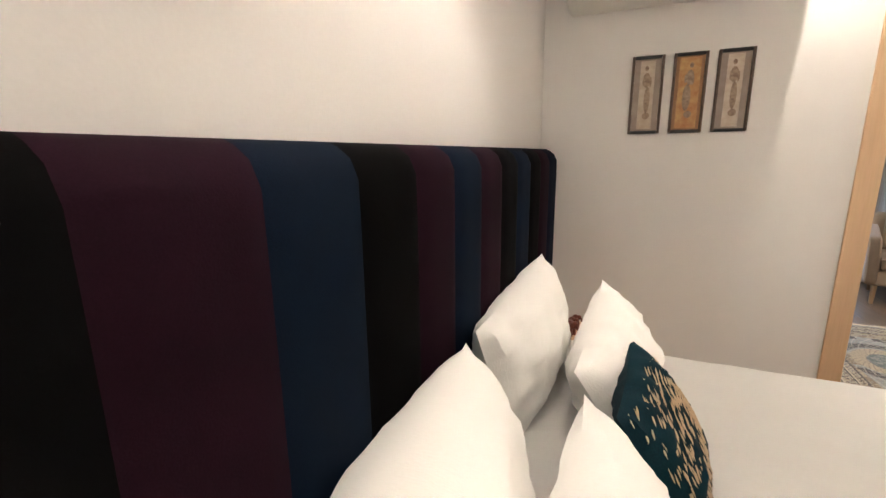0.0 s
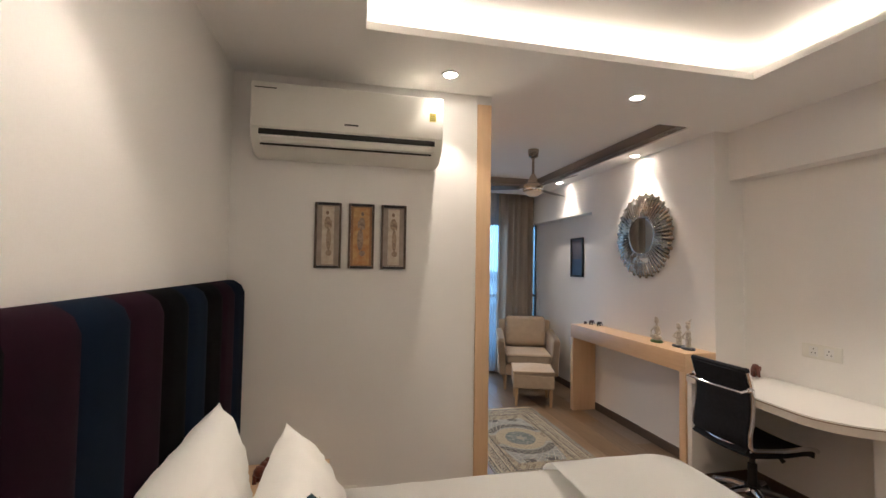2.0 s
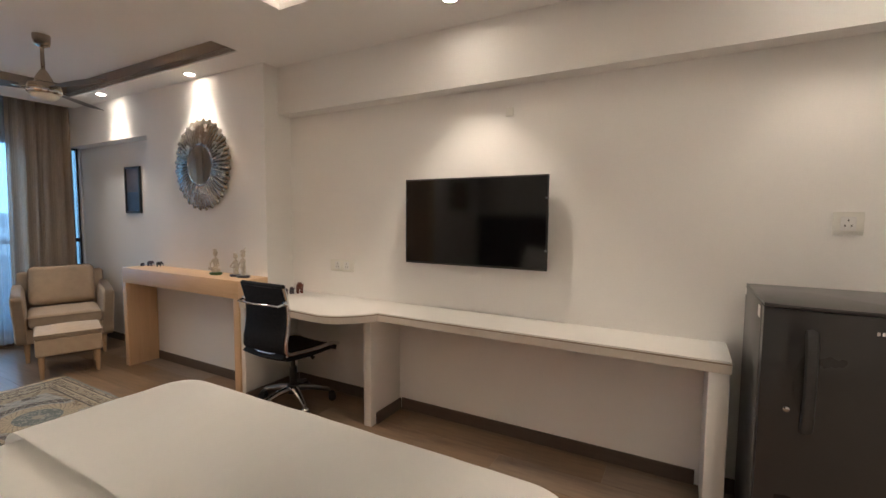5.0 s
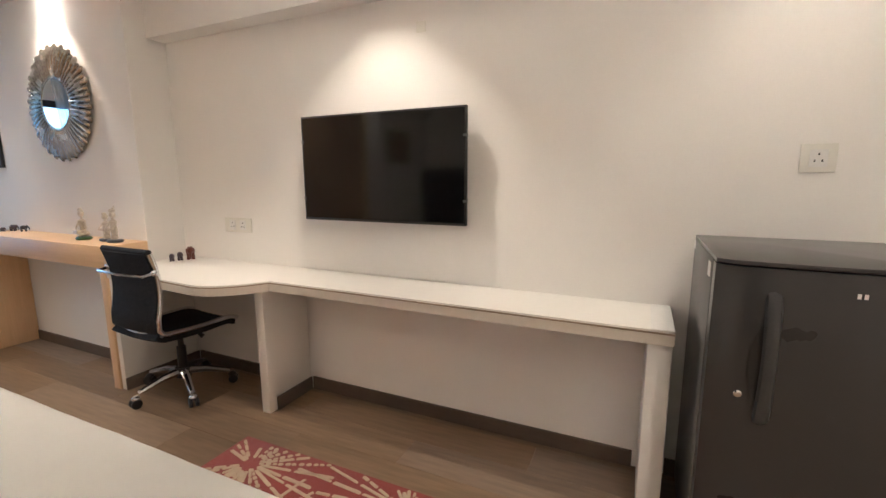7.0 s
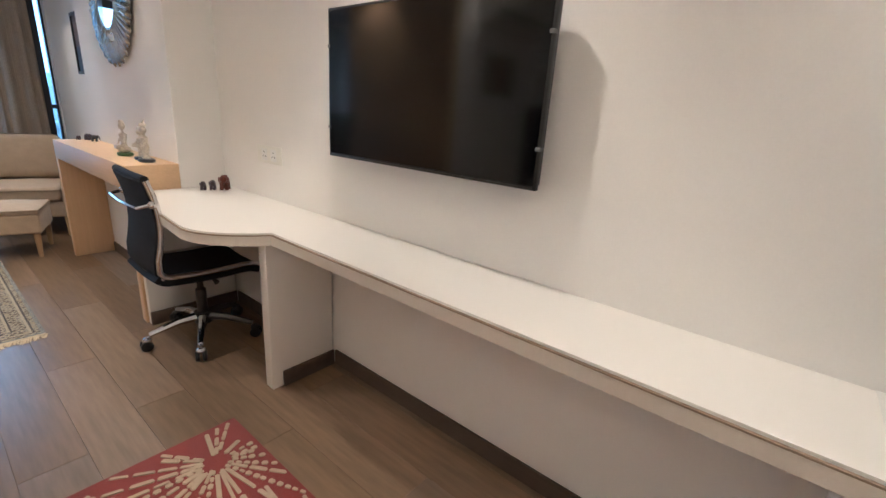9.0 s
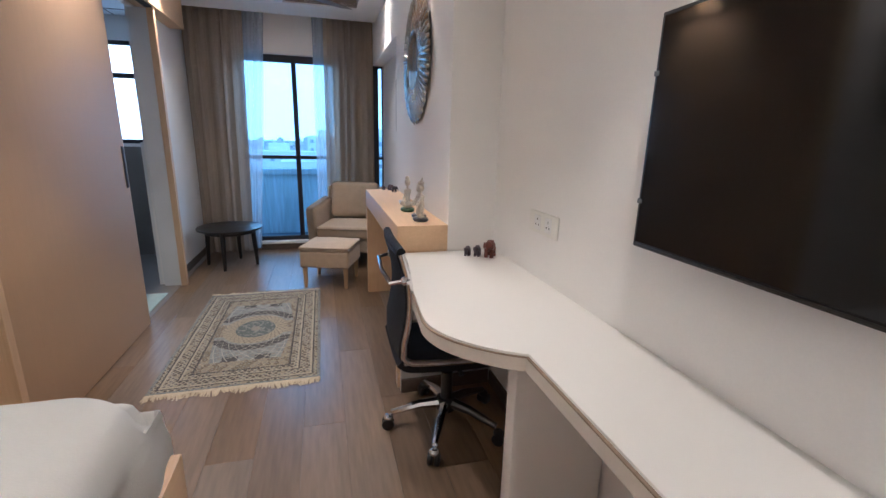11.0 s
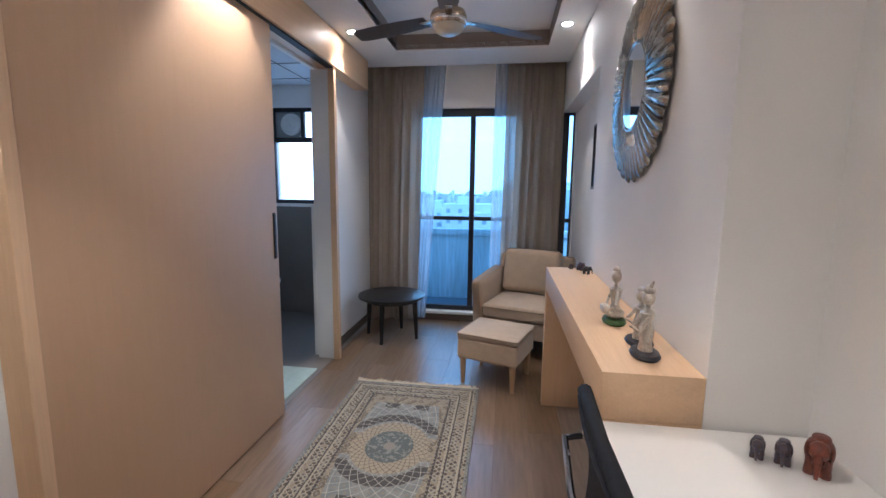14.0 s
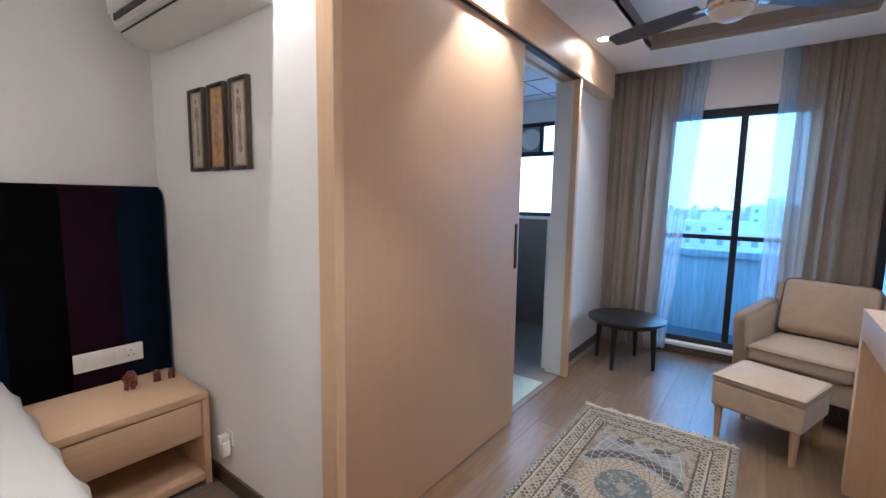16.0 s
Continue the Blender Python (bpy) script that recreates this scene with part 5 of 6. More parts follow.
elephant((-2.985, -0.135, 0.4575), 0.056, BROWNC, "small brown carved elephant on the nightstand", 70, "carved elephants on the nightstand")
elephant((-2.975, -0.075, 0.4575), 0.050, BROWNC, "small brown carved elephant on the nightstand", 75, "carved elephants on the nightstand")

# ---- armchair, ottoman, side table ----
PIPE = pbr("beige_piping", (0.36, 0.29, 0.21), None, 60, 0.9)
LEGW = oak("pale_leg_wood", (0.50, 0.34, 0.20), (0.42, 0.28, 0.16))


def rbox(x0, x1, y0, y1, z0, z1, r, puff=0.0):
    """A padded block with rounded edges and a slightly domed top."""
    bm = box(x0, x1, y0, y1, z0, z1)
    bmesh.ops.subdivide_edges(bm, edges=list(bm.edges), cuts=5, use_grid_fill=True)
    for v in bm.verts:
        u, w = (2 * (v.co.x - x0) / (x1 - x0) - 1), (2 * (v.co.y - y0) / (y1 - y0) - 1)
        t = (v.co.z - z0) / (z1 - z0)
        if t > 0.99:
            v.co.z += puff * (1 - u * u) * (1 - w * w)
    es = [e for e in bm.edges if len(e.link_faces) == 2 and e.calc_face_angle(0) > 0.9]
    bmesh.ops.bevel(bm, geom=es, offset=r, segments=4, profile=0.5, affect="EDGES")
    return bm


def rim(x0, x1, y0, y1, z, r=0.005, c=0.02):
    pts = []
    for cx, cy, a0 in ((x1 - c, y1 - c, 0), (x0 + c, y1 - c, 90), (x0 + c, y0 + c, 180), (x1 - c, y0 + c, 270)):
        for i in range(5):
            a = radians(a0 + i * 22.5)
            pts.append((cx + c * math.cos(a), cy + c * math.sin(a), z))
    pts.append(pts[0])
    return tube(pts, r, 6)


def armchair():
    ob = tagged(new("armchair"), "beige upholstered armchair with loose cushions by the window", "armchair")
    ORIGIN[ob.name] = Vector((0, 0, 0))
    part("base", rbox(-0.30, 0.30, -0.31, 0.28, 0.17, 0.31, 0.02), BEIGE, ob)
    part("seat_cushion", rbox(-0.245, 0.245, -0.345, 0.20, 0.312, 0.43, 0.03, 0.022), BEIGE, ob)
    part("piping", rim(-0.247, 0.247, -0.347, 0.20, 0.405), PIPE, ob, "stitched piping")
    for s in (-1, 1):
        bm = rbox(min(s * 0.246, s * 0.335), max(s * 0.246, s * 0.335), -0.33, 0.30, 0.17, 0.60, 0.042)
        for v in bm.verts:
            v.co.z += 0.05 * max(0, (v.co.z - 0.4) / 0.2) * (v.co.y + 0.33) / 0.63
            v.co.x += s * 0.02 * max(0, (v.co.z - 0.3) / 0.3)
        part("armrest", bm, BEIGE, ob)
    bk = rbox(-0.32, 0.32, 0.0, 0.10, 0.0, 0.60, 0.035)
    bmesh.ops.transform(bk, matrix=pose(0, 0.24, 0.17, -9), verts=bk.verts)
    part("backrest", bk, BEIGE, ob)
    cu = rbox(-0.24, 0.24, -0.06, 0.06, 0.0, 0.385, 0.05, 0.0)
    for v in cu.verts:
        u, t = v.co.x / 0.24, v.co.z / 0.385 * 2 - 1
        v.co.y += (0.03 if v.co.y > 0 else -0.03) * (1 - u * u) * (1 - t * t)
    bmesh.ops.transform(cu, matrix=pose(0, 0.165, 0.438, -14), verts=cu.verts)
    part("back_cushion", cu, BEIGE, ob)
    for x in (-0.26, 0.26):
        for y in (-0.28, 0.25):
            part("leg", cyl((x, y, 0), 0.014, 0.17, 0.022, 14), LEGW, ob, "tapered wooden leg")
    ob.matrix_basis = pose(-0.335, 2.80, 0, 0, 0, -18) @ Matrix.Diagonal((1.08, 1.0, 1.03, 1))


armchair()


def ottoman():
    ob = tagged(new("ottoman"), "beige upholstered footstool with tapered wooden legs", "ottoman")
    ORIGIN[ob.name] = Vector((0, 0, 0))
    part("body", rbox(-0.219, 0.219, -0.212, 0.212, 0.19, 0.343, 0.018), BEIGE, ob)
    part("seat_pad", rbox(-0.222, 0.222, -0.215, 0.215, 0.338, 0.378, 0.016, 0.032), BEIGE, ob)
    part("piping", rim(-0.222, 0.222, -0.215, 0.215, 0.371, 0.004), PIPE, ob, "stitched piping")
    for x in (-0.183, 0.183):
        for y in (-0.178, 0.178):
            part("leg", cyl((x, y, 0), 0.014, 0.19, 0.023, 14), LEGW, ob, "tapered wooden leg")
    ob.matrix_basis = pose(-0.562, 2.11, 0, 0, 0, -19)


ottoman()


def side_table():
    c = (-1.545, 2.875)
    ob = thing("side_table", (*c, 0), "round black wooden side table beside the curtain", "side table")
    part("tabletop", lathe((*c, 0.380), [(0.294, 0), (0.304, 0.003), (0.308, 0.012), (0.306, 0.022), (0.298, 0.026)], 64), BLACKWOOD, ob)
    part("apron_ring", lathe((*c, 0.345), [(0.236, 0), (0.240, 0.002), (0.240, 0.0335), (0.236, 0.0345)], 48), BLACKWOOD, ob)
    for k in range(4):
        a = radians(-98 + 90 * k)
        d = Vector((math.cos(a), math.sin(a)))
        part("leg", tube([(c[0] + d.x * 0.242, c[1] + d.y * 0.242, 0), (c[0] + d.x * 0.232, c[1] + d.y * 0.232, 0.20), (c[0] + d.x * 0.222, c[1] + d.y * 0.222, 0.379)], [0.015, 0.021, 0.025], 12), BLACKWOOD, ob)


side_table()


# ---- ceiling fan ----
def ceiling_fan():
    c = Vector((-0.858, 1.46, 0))
    ob = thing("ceiling_fan", (c.x, c.y, CZ + 0.13), "bronze ceiling fan with three dark blades in the tray", "ceiling fan")
    part("canopy", lathe((c.x, c.y, 2.555), [(0.02, 0), (0.045, 0.012), (0.052, 0.05), (0.052, 0.084)], 28), BRASS, ob)
    part("down_rod", cyl((c.x, c.y, 2.33), 0.012, 0.24, n=16), BRASS, ob)
    part("coupling", lathe((c.x, c.y, 2.31), [(0.055, 0), (0.048, 0.03), (0.028, 0.07), (0.016, 0.09)], 24), BRASS, ob)
    part("motor_housing", lathe((c.x, c.y, 2.225), [(0.088, 0), (0.096, 0.012), (0.098, 0.045), (0.088, 0.072), (0.055, 0.085)], 36), BRASS, ob)
    part("chrome_band", lathe((c.x, c.y, 2.236), [(0.0985, 0), (0.1005, 0.004), (0.1005, 0.014), (0.0985, 0.018)], 36), CHROME, ob)
    part("opal_cap", lathe((c.x, c.y, 2.178), [(0.01, 0), (0.045, 0.006), (0.075, 0.024), (0.086, 0.0465)], 32), OPAL, ob, "opal glass light cap")
    for a in (38, 158, 278):
        bm = bmesh.new()
        rows = []
        for i in range(13):
            f = i / 12
            r = 0.13 + 0.50 * f
            w = 0.045 + 0.022 * math.sin(f * math.pi * 0.8)
            rows.append([bm.verts.new((r, s * w * (0.75 if i == 12 else 1), 2.268 + s * 0.010)) for s in (-1, -0.4, 0.4, 1)])
        for p, q in zip(rows, rows[1:]):
            for j in range(3):
                bm.faces.new((p[j], p[j + 1], q[j + 1], q[j]))
        bmesh.ops.solidify(bm, geom=list(bm.faces), thickness=0.006)
        bmesh.ops.recalc_face_normals(bm, faces=bm.faces)
        bmesh.ops.transform(bm, matrix=Matrix.Translation((c.x, c.y, 0)) @ pose(0, 0, 0, 0, 0, a), verts=bm.verts)
        bl = part("blade", bm, BLADE, ob, "dark wood-grain blade")
        arm = box(0.085, 0.17, -0.018, 0.018, 2.262, 2.268, 0.002)
        bmesh.ops.transform(arm, matrix=Matrix.Translation((c.x, c.y, 0)) @ pose(0, 0, 0, 0, 0, a), verts=arm.verts)
        part("blade_bracket", arm, BRASS, bl)


ceiling_fan()

# ---- curtains ----
def curtain(name, x0, x1, y, z0, z1, folds, depth, material, label, seed, left=0.0, right=0.0):
    """A hanging cloth in folds; left and right shift its edges at the hem."""
    bm = bmesh.new()
    n, rows = folds * 12, 24
    rng = random.Random(seed)
    ph = [rng.uniform(-0.9, 0.9) for _ in range(folds + 2)]
    amp = [rng.uniform(0.55, 1.25) for _ in range(folds + 2)]
    g = []
    for j in range(rows + 1):
        f = j / rows
        row = []
        for i in range(n + 1):
            u = i / n
            k = u * folds
            e = k - int(k)
            am = amp[int(k)] * (1 - e) + amp[int(k) + 1] * e
            pk = ph[int(k)] * (1 - e) + ph[int(k) + 1] * e
            w = math.sin(2 * math.pi * k + pk * (0.5 + 0.8 * f)) * depth * am * (0.65 + 0.45 * f)
            w += 0.4 * depth * math.sin(2 * math.pi * k * 0.37 + seed + 1.4 * f)
            x = x0 + (x1 - x0) * (u + 0.010 * math.sin(4 * math.pi * k + seed) + 0.035 * math.sin(math.pi * 2 * u * 1.7 + seed) * math.sin(math.pi * u))
            x += f * (left * (1 - u) + right * u) + 0.012 * math.sin(2.6 * f + k) * math.sin(math.pi * u)
            row.append(bm.verts.new((x, y + w, z1 + (z0 - z1) * f)))
        g.append(row)
    for p, q in zip(g, g[1:]):
        for i in range(n):
            bm.faces.new((p[i], p[i + 1], q[i + 1], q[i]))
    return single(name, bm, material, ((x0 + x1) / 2, y, z0), label, "curtain")


curtain("curtain", -1.905, -1.335, 3.315, 0.03, 2.615, 5, 0.034, CURTAIN, "taupe curtain drawn back beside the window", 2, 0.0, -0.075)
curtain("curtain", -0.535, -0.012, 3.315, 0.03, 2.615, 5, 0.034, CURTAIN, "taupe curtain drawn back beside the armchair", 5, -0.03, 0.0)
curtain("sheer_curtain", -1.36, -1.125, 3.385, 0.04, 2.615, 4, 0.014, SHEER, "pale see-through sheer curtain before the glass", 3, -0.11, -0.20)
curtain("sheer_curtain", -0.655, -0.50, 3.385, 0.04, 2.615, 3, 0.014, SHEER, "pale see-through sheer curtain before the glass", 7, -0.02, 0.0)
rod = thing("curtain_track", (-0.9, 3.35, 2.6), "white curtain track hidden in the ceiling slot", "curtain track")
part("rail", box(-1.90, 0.05, 3.305, 3.325, 2.612, 2.620), WHITE_GLOSS, rod)
part("rail", box(-1.90, 0.05, 3.375, 3.395, 2.612, 2.620), WHITE_GLOSS, rod)

# ---- windows ----
def window_main():
    ob = tagged(thing("window_1", (-0.93, 3.55, 0.1), "tall dark-framed balcony window with a crossbar", "window"), kind="structure")
    y0, y1 = 3.515, 3.565
    x0, x1, z0, z1 = -1.46, -0.40, 0.10, 2.17
    for q in ((x0, x0 + 0.05, z0, z1), (x1 - 0.05, x1, z0, z1), (-0.897, -0.845, z0 + 0.0505, 2.0945), (x0 + 0.0505, x1 - 0.0505, z0, z0 + 0.05), (x0 + 0.0505, x1 - 0.0505, 2.095, z1)):
        part("window_frame", box(q[0], q[1], y0, y1, q[2], q[3], 0.003), FRAME_D, ob)
    for a, b in ((x0 + 0.0505, -0.8975), (-0.8445, x1 - 0.0505)):
        part("crossbar", box(a, b, y0 + 0.004, y1 - 0.004, 1.055, 1.095, 0.003), FRAME_D, ob)
        for c, d in ((z0 + 0.051, 1.0545), (1.0955, 2.0945)):
            p = part("pane", box(a + 0.0005, b - 0.0005, 3.538, 3.542, c, d), GLASS, ob, "clear glass pane", False)
            p.visible_shadow = False
    part("window_sill", box(-1.47, -0.39, 3.44, 3.53, 0.07, 0.099, 0.004), WHITE_GLOSS, ob, "white window sill")


window_main()


def window_side():
    ob = tagged(thing("window_2", (0.03, 3.55, 0.1), "narrow dark-framed window strip beside the curtain", "window"), kind="structure")
    x0, x1, y0, y1 = -0.06, 0.118, 3.515, 3.565
    for q in ((x0, x0 + 0.125, 0.10, 2.17), (x1 - 0.015, x1, 0.10, 2.17), (x0 + 0.1255, x1 - 0.0155, 0.10, 0.14), (x0 + 0.1255, x1 - 0.0155, 2.095, 2.17), (x0 + 0.1255, x1 - 0.0155, 1.055, 1.095)):
        part("window_frame", box(q[0], q[1], y0, y1, q[2], q[3], 0.003), FRAME_D, ob)
    for c, d in ((0.141, 1.0545), (1.0955, 2.0945)):
        p = part("pane", box(x0 + 0.126, x1 - 0.016, 3.538, 3.542, c, d), GLASS, ob, "clear glass pane", False)
        p.visible_shadow = False


window_side()
FROST = bpy.data.materials.new("frosted_glass")
FROST.use_nodes = True
fb = FROST.node_tree.nodes["Principled BSDF"]
fb.inputs["Base Color"].default_value = (0.92, 0.96, 1.0, 1)
fb.inputs["Transmission Weight"].default_value = 1.0
fb.inputs["Roughness"].default_value = 0.45
fb.inputs["IOR"].default_value = 1.1


FAN_GREY = pbr("grey_fan_plastic", (0.34, 0.35, 0.36), (0.29, 0.30, 0.31), 6, 0.45)


def window_bath():
    ob = tagged(thing("window_3", (-2.62, 3.55, 1.2), "dark-framed frosted bathroom window with exhaust fan", "window"), kind="structure")
    y0, y1 = 3.50, 3.55
    for q in ((-3.02, -2.98, 1.20, 2.20), (-2.26, -2.22, 1.20, 2.20), (-2.9795, -2.2605, 1.20, 1.24), (-2.9795, -2.2605, 2.16, 2.20), (-2.9795, -2.2605, 1.845, 1.895), (-2.69, -2.65, 1.8955, 2.1595)):
        part("window_frame", box(q[0], q[1], y0, y1, q[2], q[3], 0.003), FRAME_D, ob)
    for q in ((-2.979, -2.261, 1.241, 1.8445), (-2.6495, -2.261, 1.8955, 2.1595)):
        p = part("pane", box(q[0], q[1], 3.523, 3.528, q[2], q[3]), FROST, ob, "bright frosted pane", False)
        p.visible_shadow = False
    part("fan_panel", box(-2.979, -2.6905, 3.52, 3.53, 1.8955, 2.1595), FAN_GREY, ob, "grey exhaust fan panel")
    hub = part("fan_ring", lathe((-2.80, 3.505, 2.03), [(0.075, 0.0), (0.082, 0.012), (0.10, 0.016), (0.112, 0.008), (0.114, -0.012), (0.09, -0.012)], 32), WHITE_GLOSS, ob, "white exhaust fan ring")
    hub.data.transform(Matrix.Translation(-ORIGIN[ob.name]).inverted())
    hub.data.transform(Matrix.Translation((-2.80, 3.505, 2.03)) @ pose(0, 0, 0, 90) @ Matrix.Translation((2.80, -3.505, -2.03)))
    hub.data.transform(Matrix.Translation(-ORIGIN[ob.name]))
    for k in range(5):
        a = radians(72 * k + 15)
        blade = box(0.02, 0.074, -0.022, 0.022, -0.001, 0.001, 0.0008, segs=1)
        bmesh.ops.transform(blade, matrix=Matrix.Translation((-2.80, 3.512, 2.03)) @ pose(0, 0, 0, 90) @ pose(0, 0, 0, 0, 0, math.degrees(a)) @ pose(0, 0, 0, 24), verts=blade.verts)
        part("fan_blade", blade, WHITE_GLOSS, hub)
    part("fan_cap", ball((-2.80, 3.510, 2.03), 0.024, 0.012, 0.024), WHITE_GLOSS, hub)


window_bath()

# ---- sliding door and bathroom ----
def sliding_door():
    ob = tagged(thing("door_1", (-1.84, 0.7, 0), "pale wood laminate sliding door, half open", "door"), kind="structure")
    part("door_panel", box(-1.858, -1.822, 0.031, 1.378, 0.008, 2.242, 0.002), DOORWOOD, ob)
    h = part("door_handle", box(-1.8235, -1.813, 1.333, 1.351, 0.972, 1.223, 0.003), STEEL_D, ob, "slim dark metal pull handle")
    part("handle_recess", box(-1.8225, -1.8205, 1.327, 1.357, 0.966, 1.229, 0.0005), SLOT, h)


sliding_door()
setting("wall_bath_tile", box(HBX, -1.995, WINY - 0.02, WINY - 0.001, 0, 1.168), TILE_D, "dark grey tiled lower bathroom wall")
setting("wall_bath_side", box(HBX, HBX + 0.02, 0.1, WINY - 0.021, 0, 1.168), TILE_D, "dark grey tiled lower bathroom wall")
setting("ledge_bath", box(-2.045, -1.991, 2.302, 2.44, 0, 1.236, 0.003), WHITE_GLOSS, "low white ledge inside the bathroom", "ledge")
setting("floor_bath", box(HBX, -1.865, 0.1, WINY - 0.021, -0.003, 0.006), TILE_D, "dark grey bathroom floor", "floor")
grid = bmesh.new()
for y in (0.9, 1.5, 2.1, 2.7, 3.2):
    box(HBX, -1.995, y - 0.004, y + 0.004, 2.416, 2.4198, bm=grid)
for x in (-2.95, -2.5):
    box(x - 0.004, x + 0.004, 0.1, WINY - 0.03, 2.4155, 2.4195, bm=grid)
setting("trim_bath_ceiling", grid, STEEL_D, "joint strips of the bathroom ceiling panels", "trim")
single("bath_mat", box(-2.42, -1.90, 1.35, 2.02, 0.0065, 0.018, 0.005), MAT_GREEN, (-2.15, 1.7, 0.006), "pale green bath mat at the bathroom door", "bath mat")
basin = thing("wash_basin", (-2.82, 2.75, 0), "white ceramic pedestal basin in the bathroom", "wash basin")
part("bowl", lathe((-2.80, 2.72, 0.36), [(0.08, 0), (0.17, 0.05), (0.215, 0.13), (0.22, 0.15), (0.205, 0.152), (0.17, 0.11)], 32), CERAMIC, basin)
part("pedestal", lathe((-2.80, 2.72, 0.006), [(0.11, 0), (0.09, 0.05), (0.075, 0.3), (0.085, 0.355)], 24), CERAMIC, basin)

# ---- outside ----
WET = pbr("rain_stained_roof", (0.17, 0.20, 0.23), (0.085, 0.105, 0.125), 0.25, 0.6, bump=0.1, bscale=3, stretch=(1, 0.3, 1), fine=1.5)
setting("balcony_floor", box(-4.2, 2.2, WINY + 0.21, 4.7, -0.12, -0.02), WET, "pale ledge slab outside the window", "balcony")
STREAK = pbr("streaked_parapet_paint", (0.66, 0.70, 0.72), (0.40, 0.44, 0.47), 1.6, 0.7, bump=0.1, bscale=9, stretch=(7, 1, 0.7), fine=5)
parapet = tagged(thing("balcony_parapet", (-1.0, 4.55, -0.02), "rain-streaked pale balcony parapet outside the window", "parapet"), kind="structure")
part("panel", box(-4.2, 2.2, 4.50, 4.60, -0.019, 0.80, 0.004), STREAK, parapet)
part("coping", box(-4.2, 2.2, 4.46, 4.63, 0.801, 0.875, 0.006), STREAK, parapet)
roof = thing("flat_roof_house", (-2, 26, -24), "pale flat-roofed neighbouring house with a low parapet", "house")
part("wall", box(-26, 22, 9, 44, -24, -5.0), WET, roof)
part("parapet", box(-26, 22, 43.6, 44, -4.99, -4.0), WET, roof)
part("parapet", box(-26, 22, 9, 9.3, -4.99, -4.3), WET, roof)
TOWN = pbr("distant_town_walls", (0.78, 0.77, 0.75), (0.20, 0.21, 0.22), 0.07, 0.8)
# Distance haze is put into this colour by making the ground lighter.
FAR = pbr("distant_ground", (0.20, 0.215, 0.20), (0.12, 0.14, 0.12), 0.02, 0.95, bscale=0.3)
setting("ground", box(-3000, 3000, 20, 4500, -24.3, -24), FAR, "hazy ground of the town far below", "ground")
rng = random.Random(21)
bm = bmesh.new()
for k in range(620):
    d = 130 + 900 * rng.random() ** 1.5
    a = rng.uniform(-0.62, 0.5)
    d += 15
    x, y = d * math.sin(a) - 1, d * math.cos(a)
    w, dp = rng.uniform(5, 14), rng.uniform(6, 14)
    h = rng.uniform(8, 19) + (4 if rng.random() < 0.15 else 0)
    box(x - w / 2, x + w / 2, y - dp / 2, y + dp / 2, -24, -24 + h, bm=bm)
    box(x - w / 5, x + w / 8, y - dp / 4, y + dp / 5, -24 + h, -24 + h + 2.4, bm=bm)
tagged(setting("backdrop_town", bm, TOWN, "distant town of pale flat-roofed blocks", "town"), kind="stuff")
FLATS = pbr("pale_flats_paint", (0.70, 0.70, 0.70), (0.52, 0.54, 0.56), 0.2, 0.8)
PANE_D = pbr("dark_far_pane", (0.34, 0.37, 0.40), None, 2, 0.2)
for k in range(14):
    d, a = rng.uniform(95, 190), -0.42 + 0.055 * k + rng.uniform(-0.02, 0.02)
    x, y, w, dp = d * math.sin(a), d * math.cos(a), rng.uniform(9, 15), rng.uniform(9, 14)
    top = rng.choice((-6.0, -4.5, -3.0, -1.5, 1.5))
    flats = thing("apartment_building", (x, y, -24), "distant pale block of flats under the hazy sky", "apartment building", "far blocks of flats")
    part("wall", box(x - w / 2, x + w / 2, y - dp / 2, y + dp / 2, -24, top), FLATS, flats)
    part("roof_hut", box(x - w / 5, x + w / 6, y - dp / 4, y + dp / 4, top + 0.01, top + 2.2), FLATS, flats)
    for q in range(4):
        for i in range(4):
            zx, zz = x - w / 2 + w * (i + 0.5) / 4, top - 2.6 - 3.1 * q
            part("window", box(zx - 0.55, zx + 0.55, y - dp / 2 - 0.06, y - dp / 2 - 0.01, zz, zz + 1.2), PANE_D, flats)
bm = bmesh.new()
for k in range(520):
    d = 45 + 500 * rng.random() ** 1.6
    a = rng.uniform(-0.62, 0.5)
    x, y = d * math.sin(a), d * math.cos(a)
    s = rng.uniform(2, 5)
    bmesh.ops.create_icosphere(bm, subdivisions=1, radius=1, matrix=Matrix.LocRotScale((x, y, -24 + s), Euler((k, k * 2, k * 3)), (s, s, s * rng.uniform(0.8, 1.4))))
tagged(setting("backdrop_trees", bm, pbr("distant_foliage", (0.08, 0.115, 0.06), None, 0.3, 0.9), "distant dark green tree crowns", "trees"), kind="stuff")


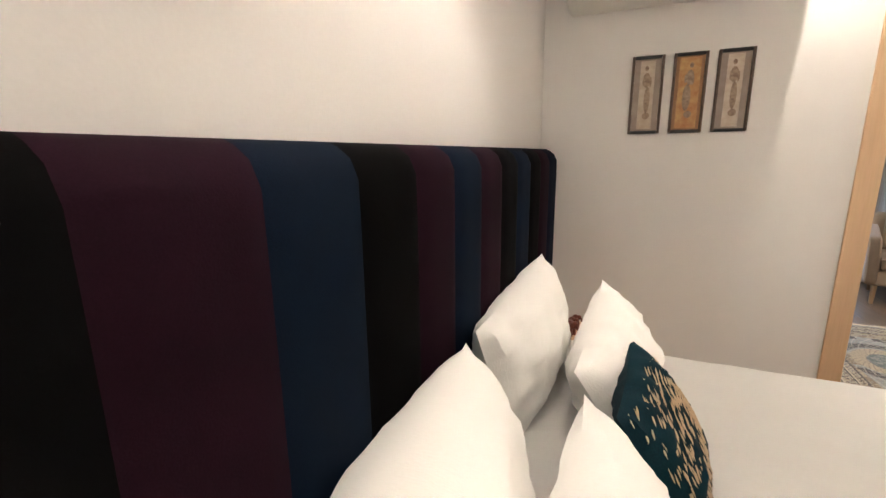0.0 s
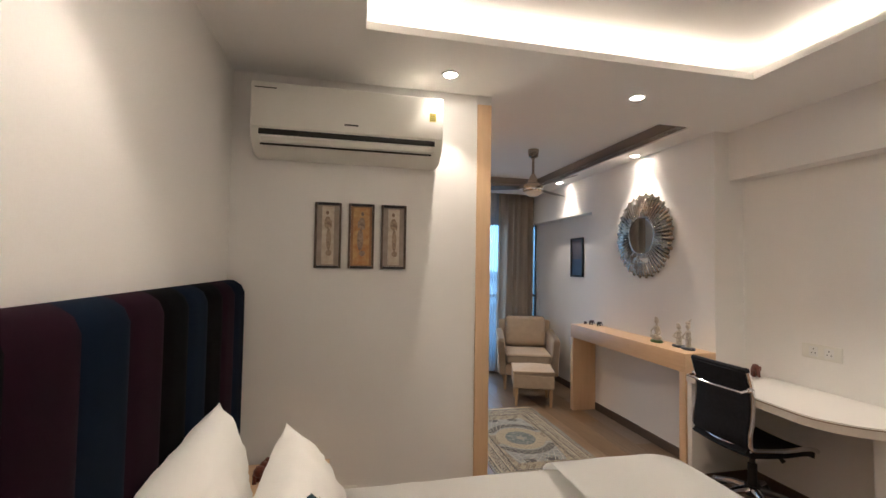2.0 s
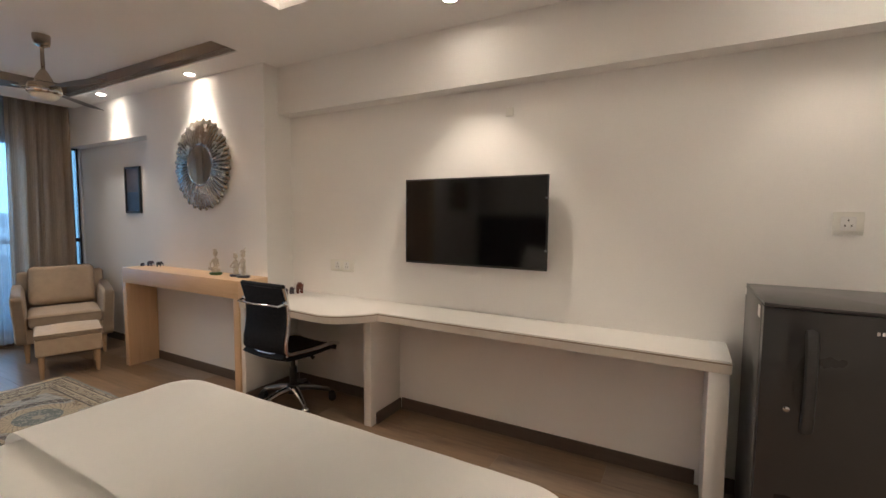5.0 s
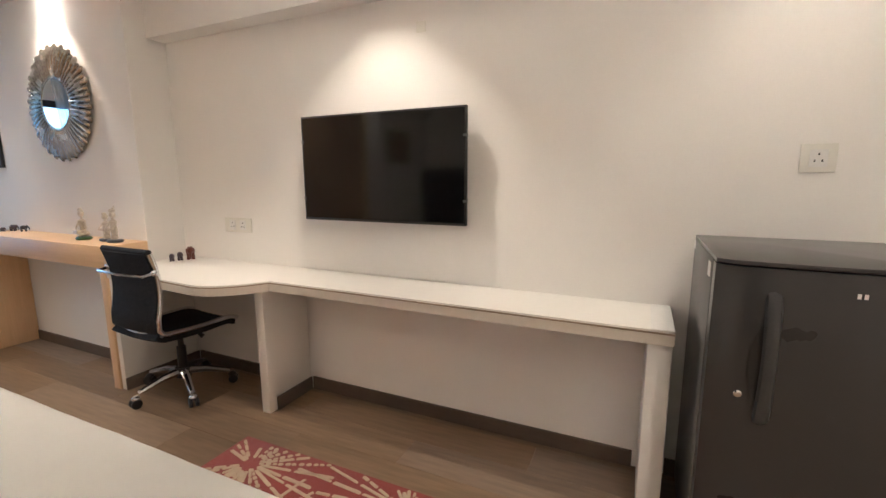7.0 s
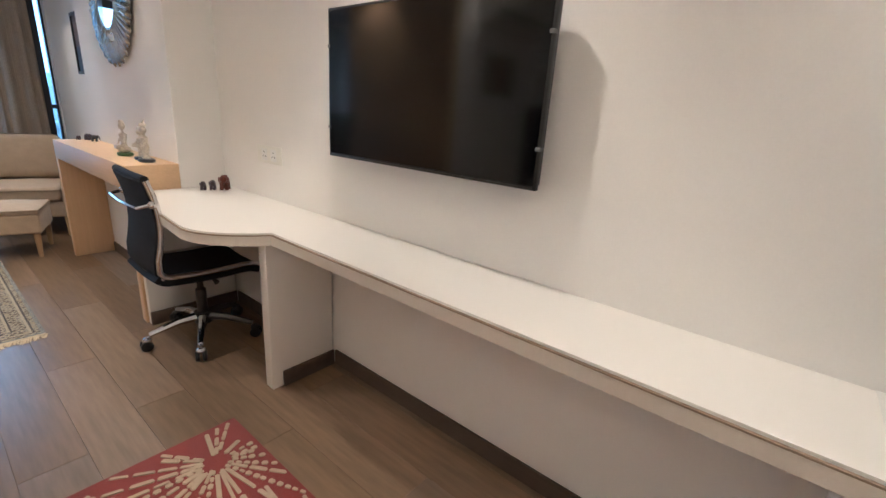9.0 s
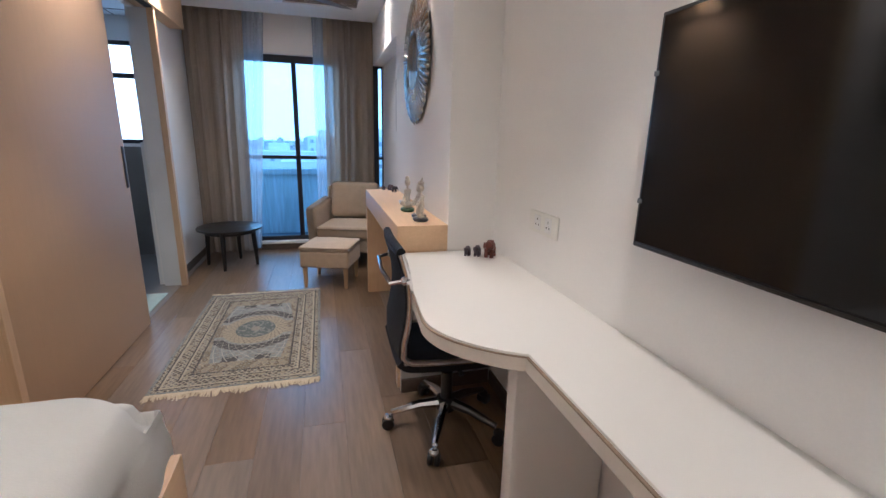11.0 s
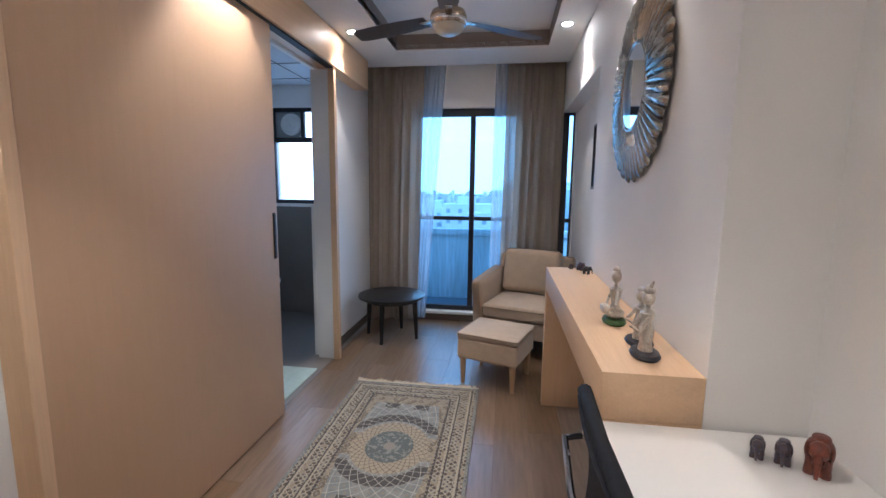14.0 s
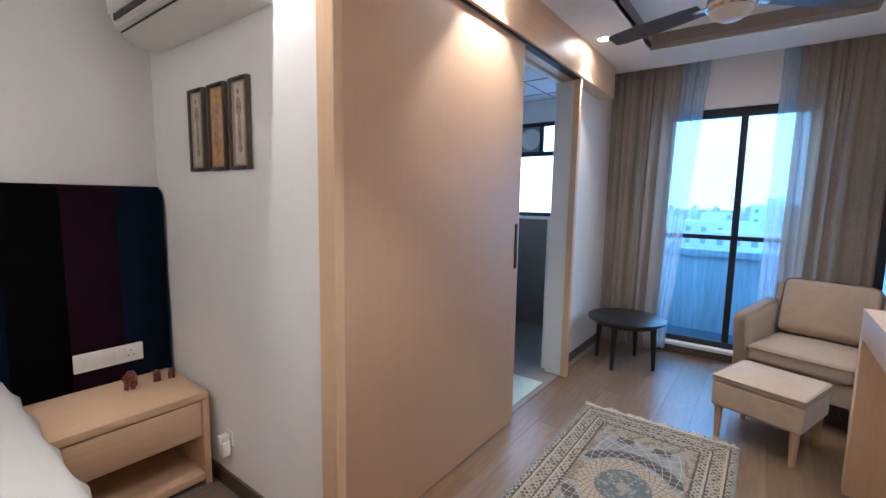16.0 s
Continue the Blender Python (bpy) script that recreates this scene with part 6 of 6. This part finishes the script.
HAZE = bpy.data.materials.new("hazy_sky")
HAZE.use_nodes = True
hn, hl = links_of(HAZE)
hn.clear()
hem, hout, hgeo, hsep, hrng, hmix = (hn.new(k) for k in ("ShaderNodeEmission", "ShaderNodeOutputMaterial", "ShaderNodeNewGeometry", "ShaderNodeSeparateXYZ", "ShaderNodeMapRange", "ShaderNodeValToRGB"))
hl.new(hgeo.outputs["Position"], hsep.inputs[0])
hl.new(hsep.outputs[2], hrng.inputs[0])
hrng.inputs[1].default_value, hrng.inputs[2].default_value = -20, 1500
hl.new(hrng.outputs[0], hmix.inputs[0])
hmix.color_ramp.elements[0].color = (0.72, 0.87, 1.0, 1)
hmix.color_ramp.elements[1].color = (0.84, 0.93, 1.0, 1)
hl.new(hmix.outputs[0], hem.inputs[0])
hem.inputs[1].default_value = 1.8
hl.new(hem.outputs[0], hout.inputs[0])
bm = bmesh.new()
ring = []
for k in range(25):
    a = radians(-75 + 150 * k / 24)
    ring.append([bm.verts.new((2400 * math.sin(a), 2400 * math.cos(a), z)) for z in (-23.9, 2200)])
for a, b in zip(ring, ring[1:]):
    bm.faces.new((a[0], b[0], b[1], a[1]))
setting("backdrop_sky", bm, HAZE, "pale hazy overcast sky over the town", "sky")


def day_lamp(x0, x1, y, z0, z1, power):
    lamp = bpy.data.lights.new("window_daylight", "AREA")
    lamp.shape, lamp.size, lamp.size_y = "RECTANGLE", x1 - x0, z1 - z0
    lamp.energy, lamp.color = power, (0.62, 0.80, 1.0)
    ob = new("window_daylight", lamp)
    ob.matrix_basis = look(((x0 + x1) / 2, y, (z0 + z1) / 2), ((x0 + x1) / 2, y - 1, (z0 + z1) / 2))


day_lamp(-1.40, -0.46, 3.62, 0.2, 2.1, DAY_W)
day_lamp(-2.97, -2.27, 3.60, 1.25, 2.1, DAY_W * 0.35)

# ---- floor planks ----
fl = setting("floor", box(HBX - 0.15, TVX + 0.15, BACK - 0.15, WINY + 0.2, -0.06, -0.005), JOINT, "grey-brown wood laminate floor in long planks", "floor")
PW, PLN = 0.192, 1.285
rows_of = int((TVX - HBX) / PW) + 2
meshes = {}
for i in range(rows_of):
    xa = HBX - 0.02 + i * PW
    off = (i * 0.437) % 1.0 * PLN
    y = BACK - off
    while y < WINY:
        ya, yb = max(y, BACK), min(y + PLN, WINY)
        if yb - ya > 0.02:
            key = round(yb - ya, 4)
            if key not in meshes:
                meshes[key] = mesh_of("plank", box(0, PW - 0.0011, 0, yb - ya - 0.0011, -0.0048, 0, 0.0005, segs=1), PLANK)
            pk = new("plank", meshes[key])
            pk.location = (xa, ya, 0)
            pk.parent = fl
        y += PLN
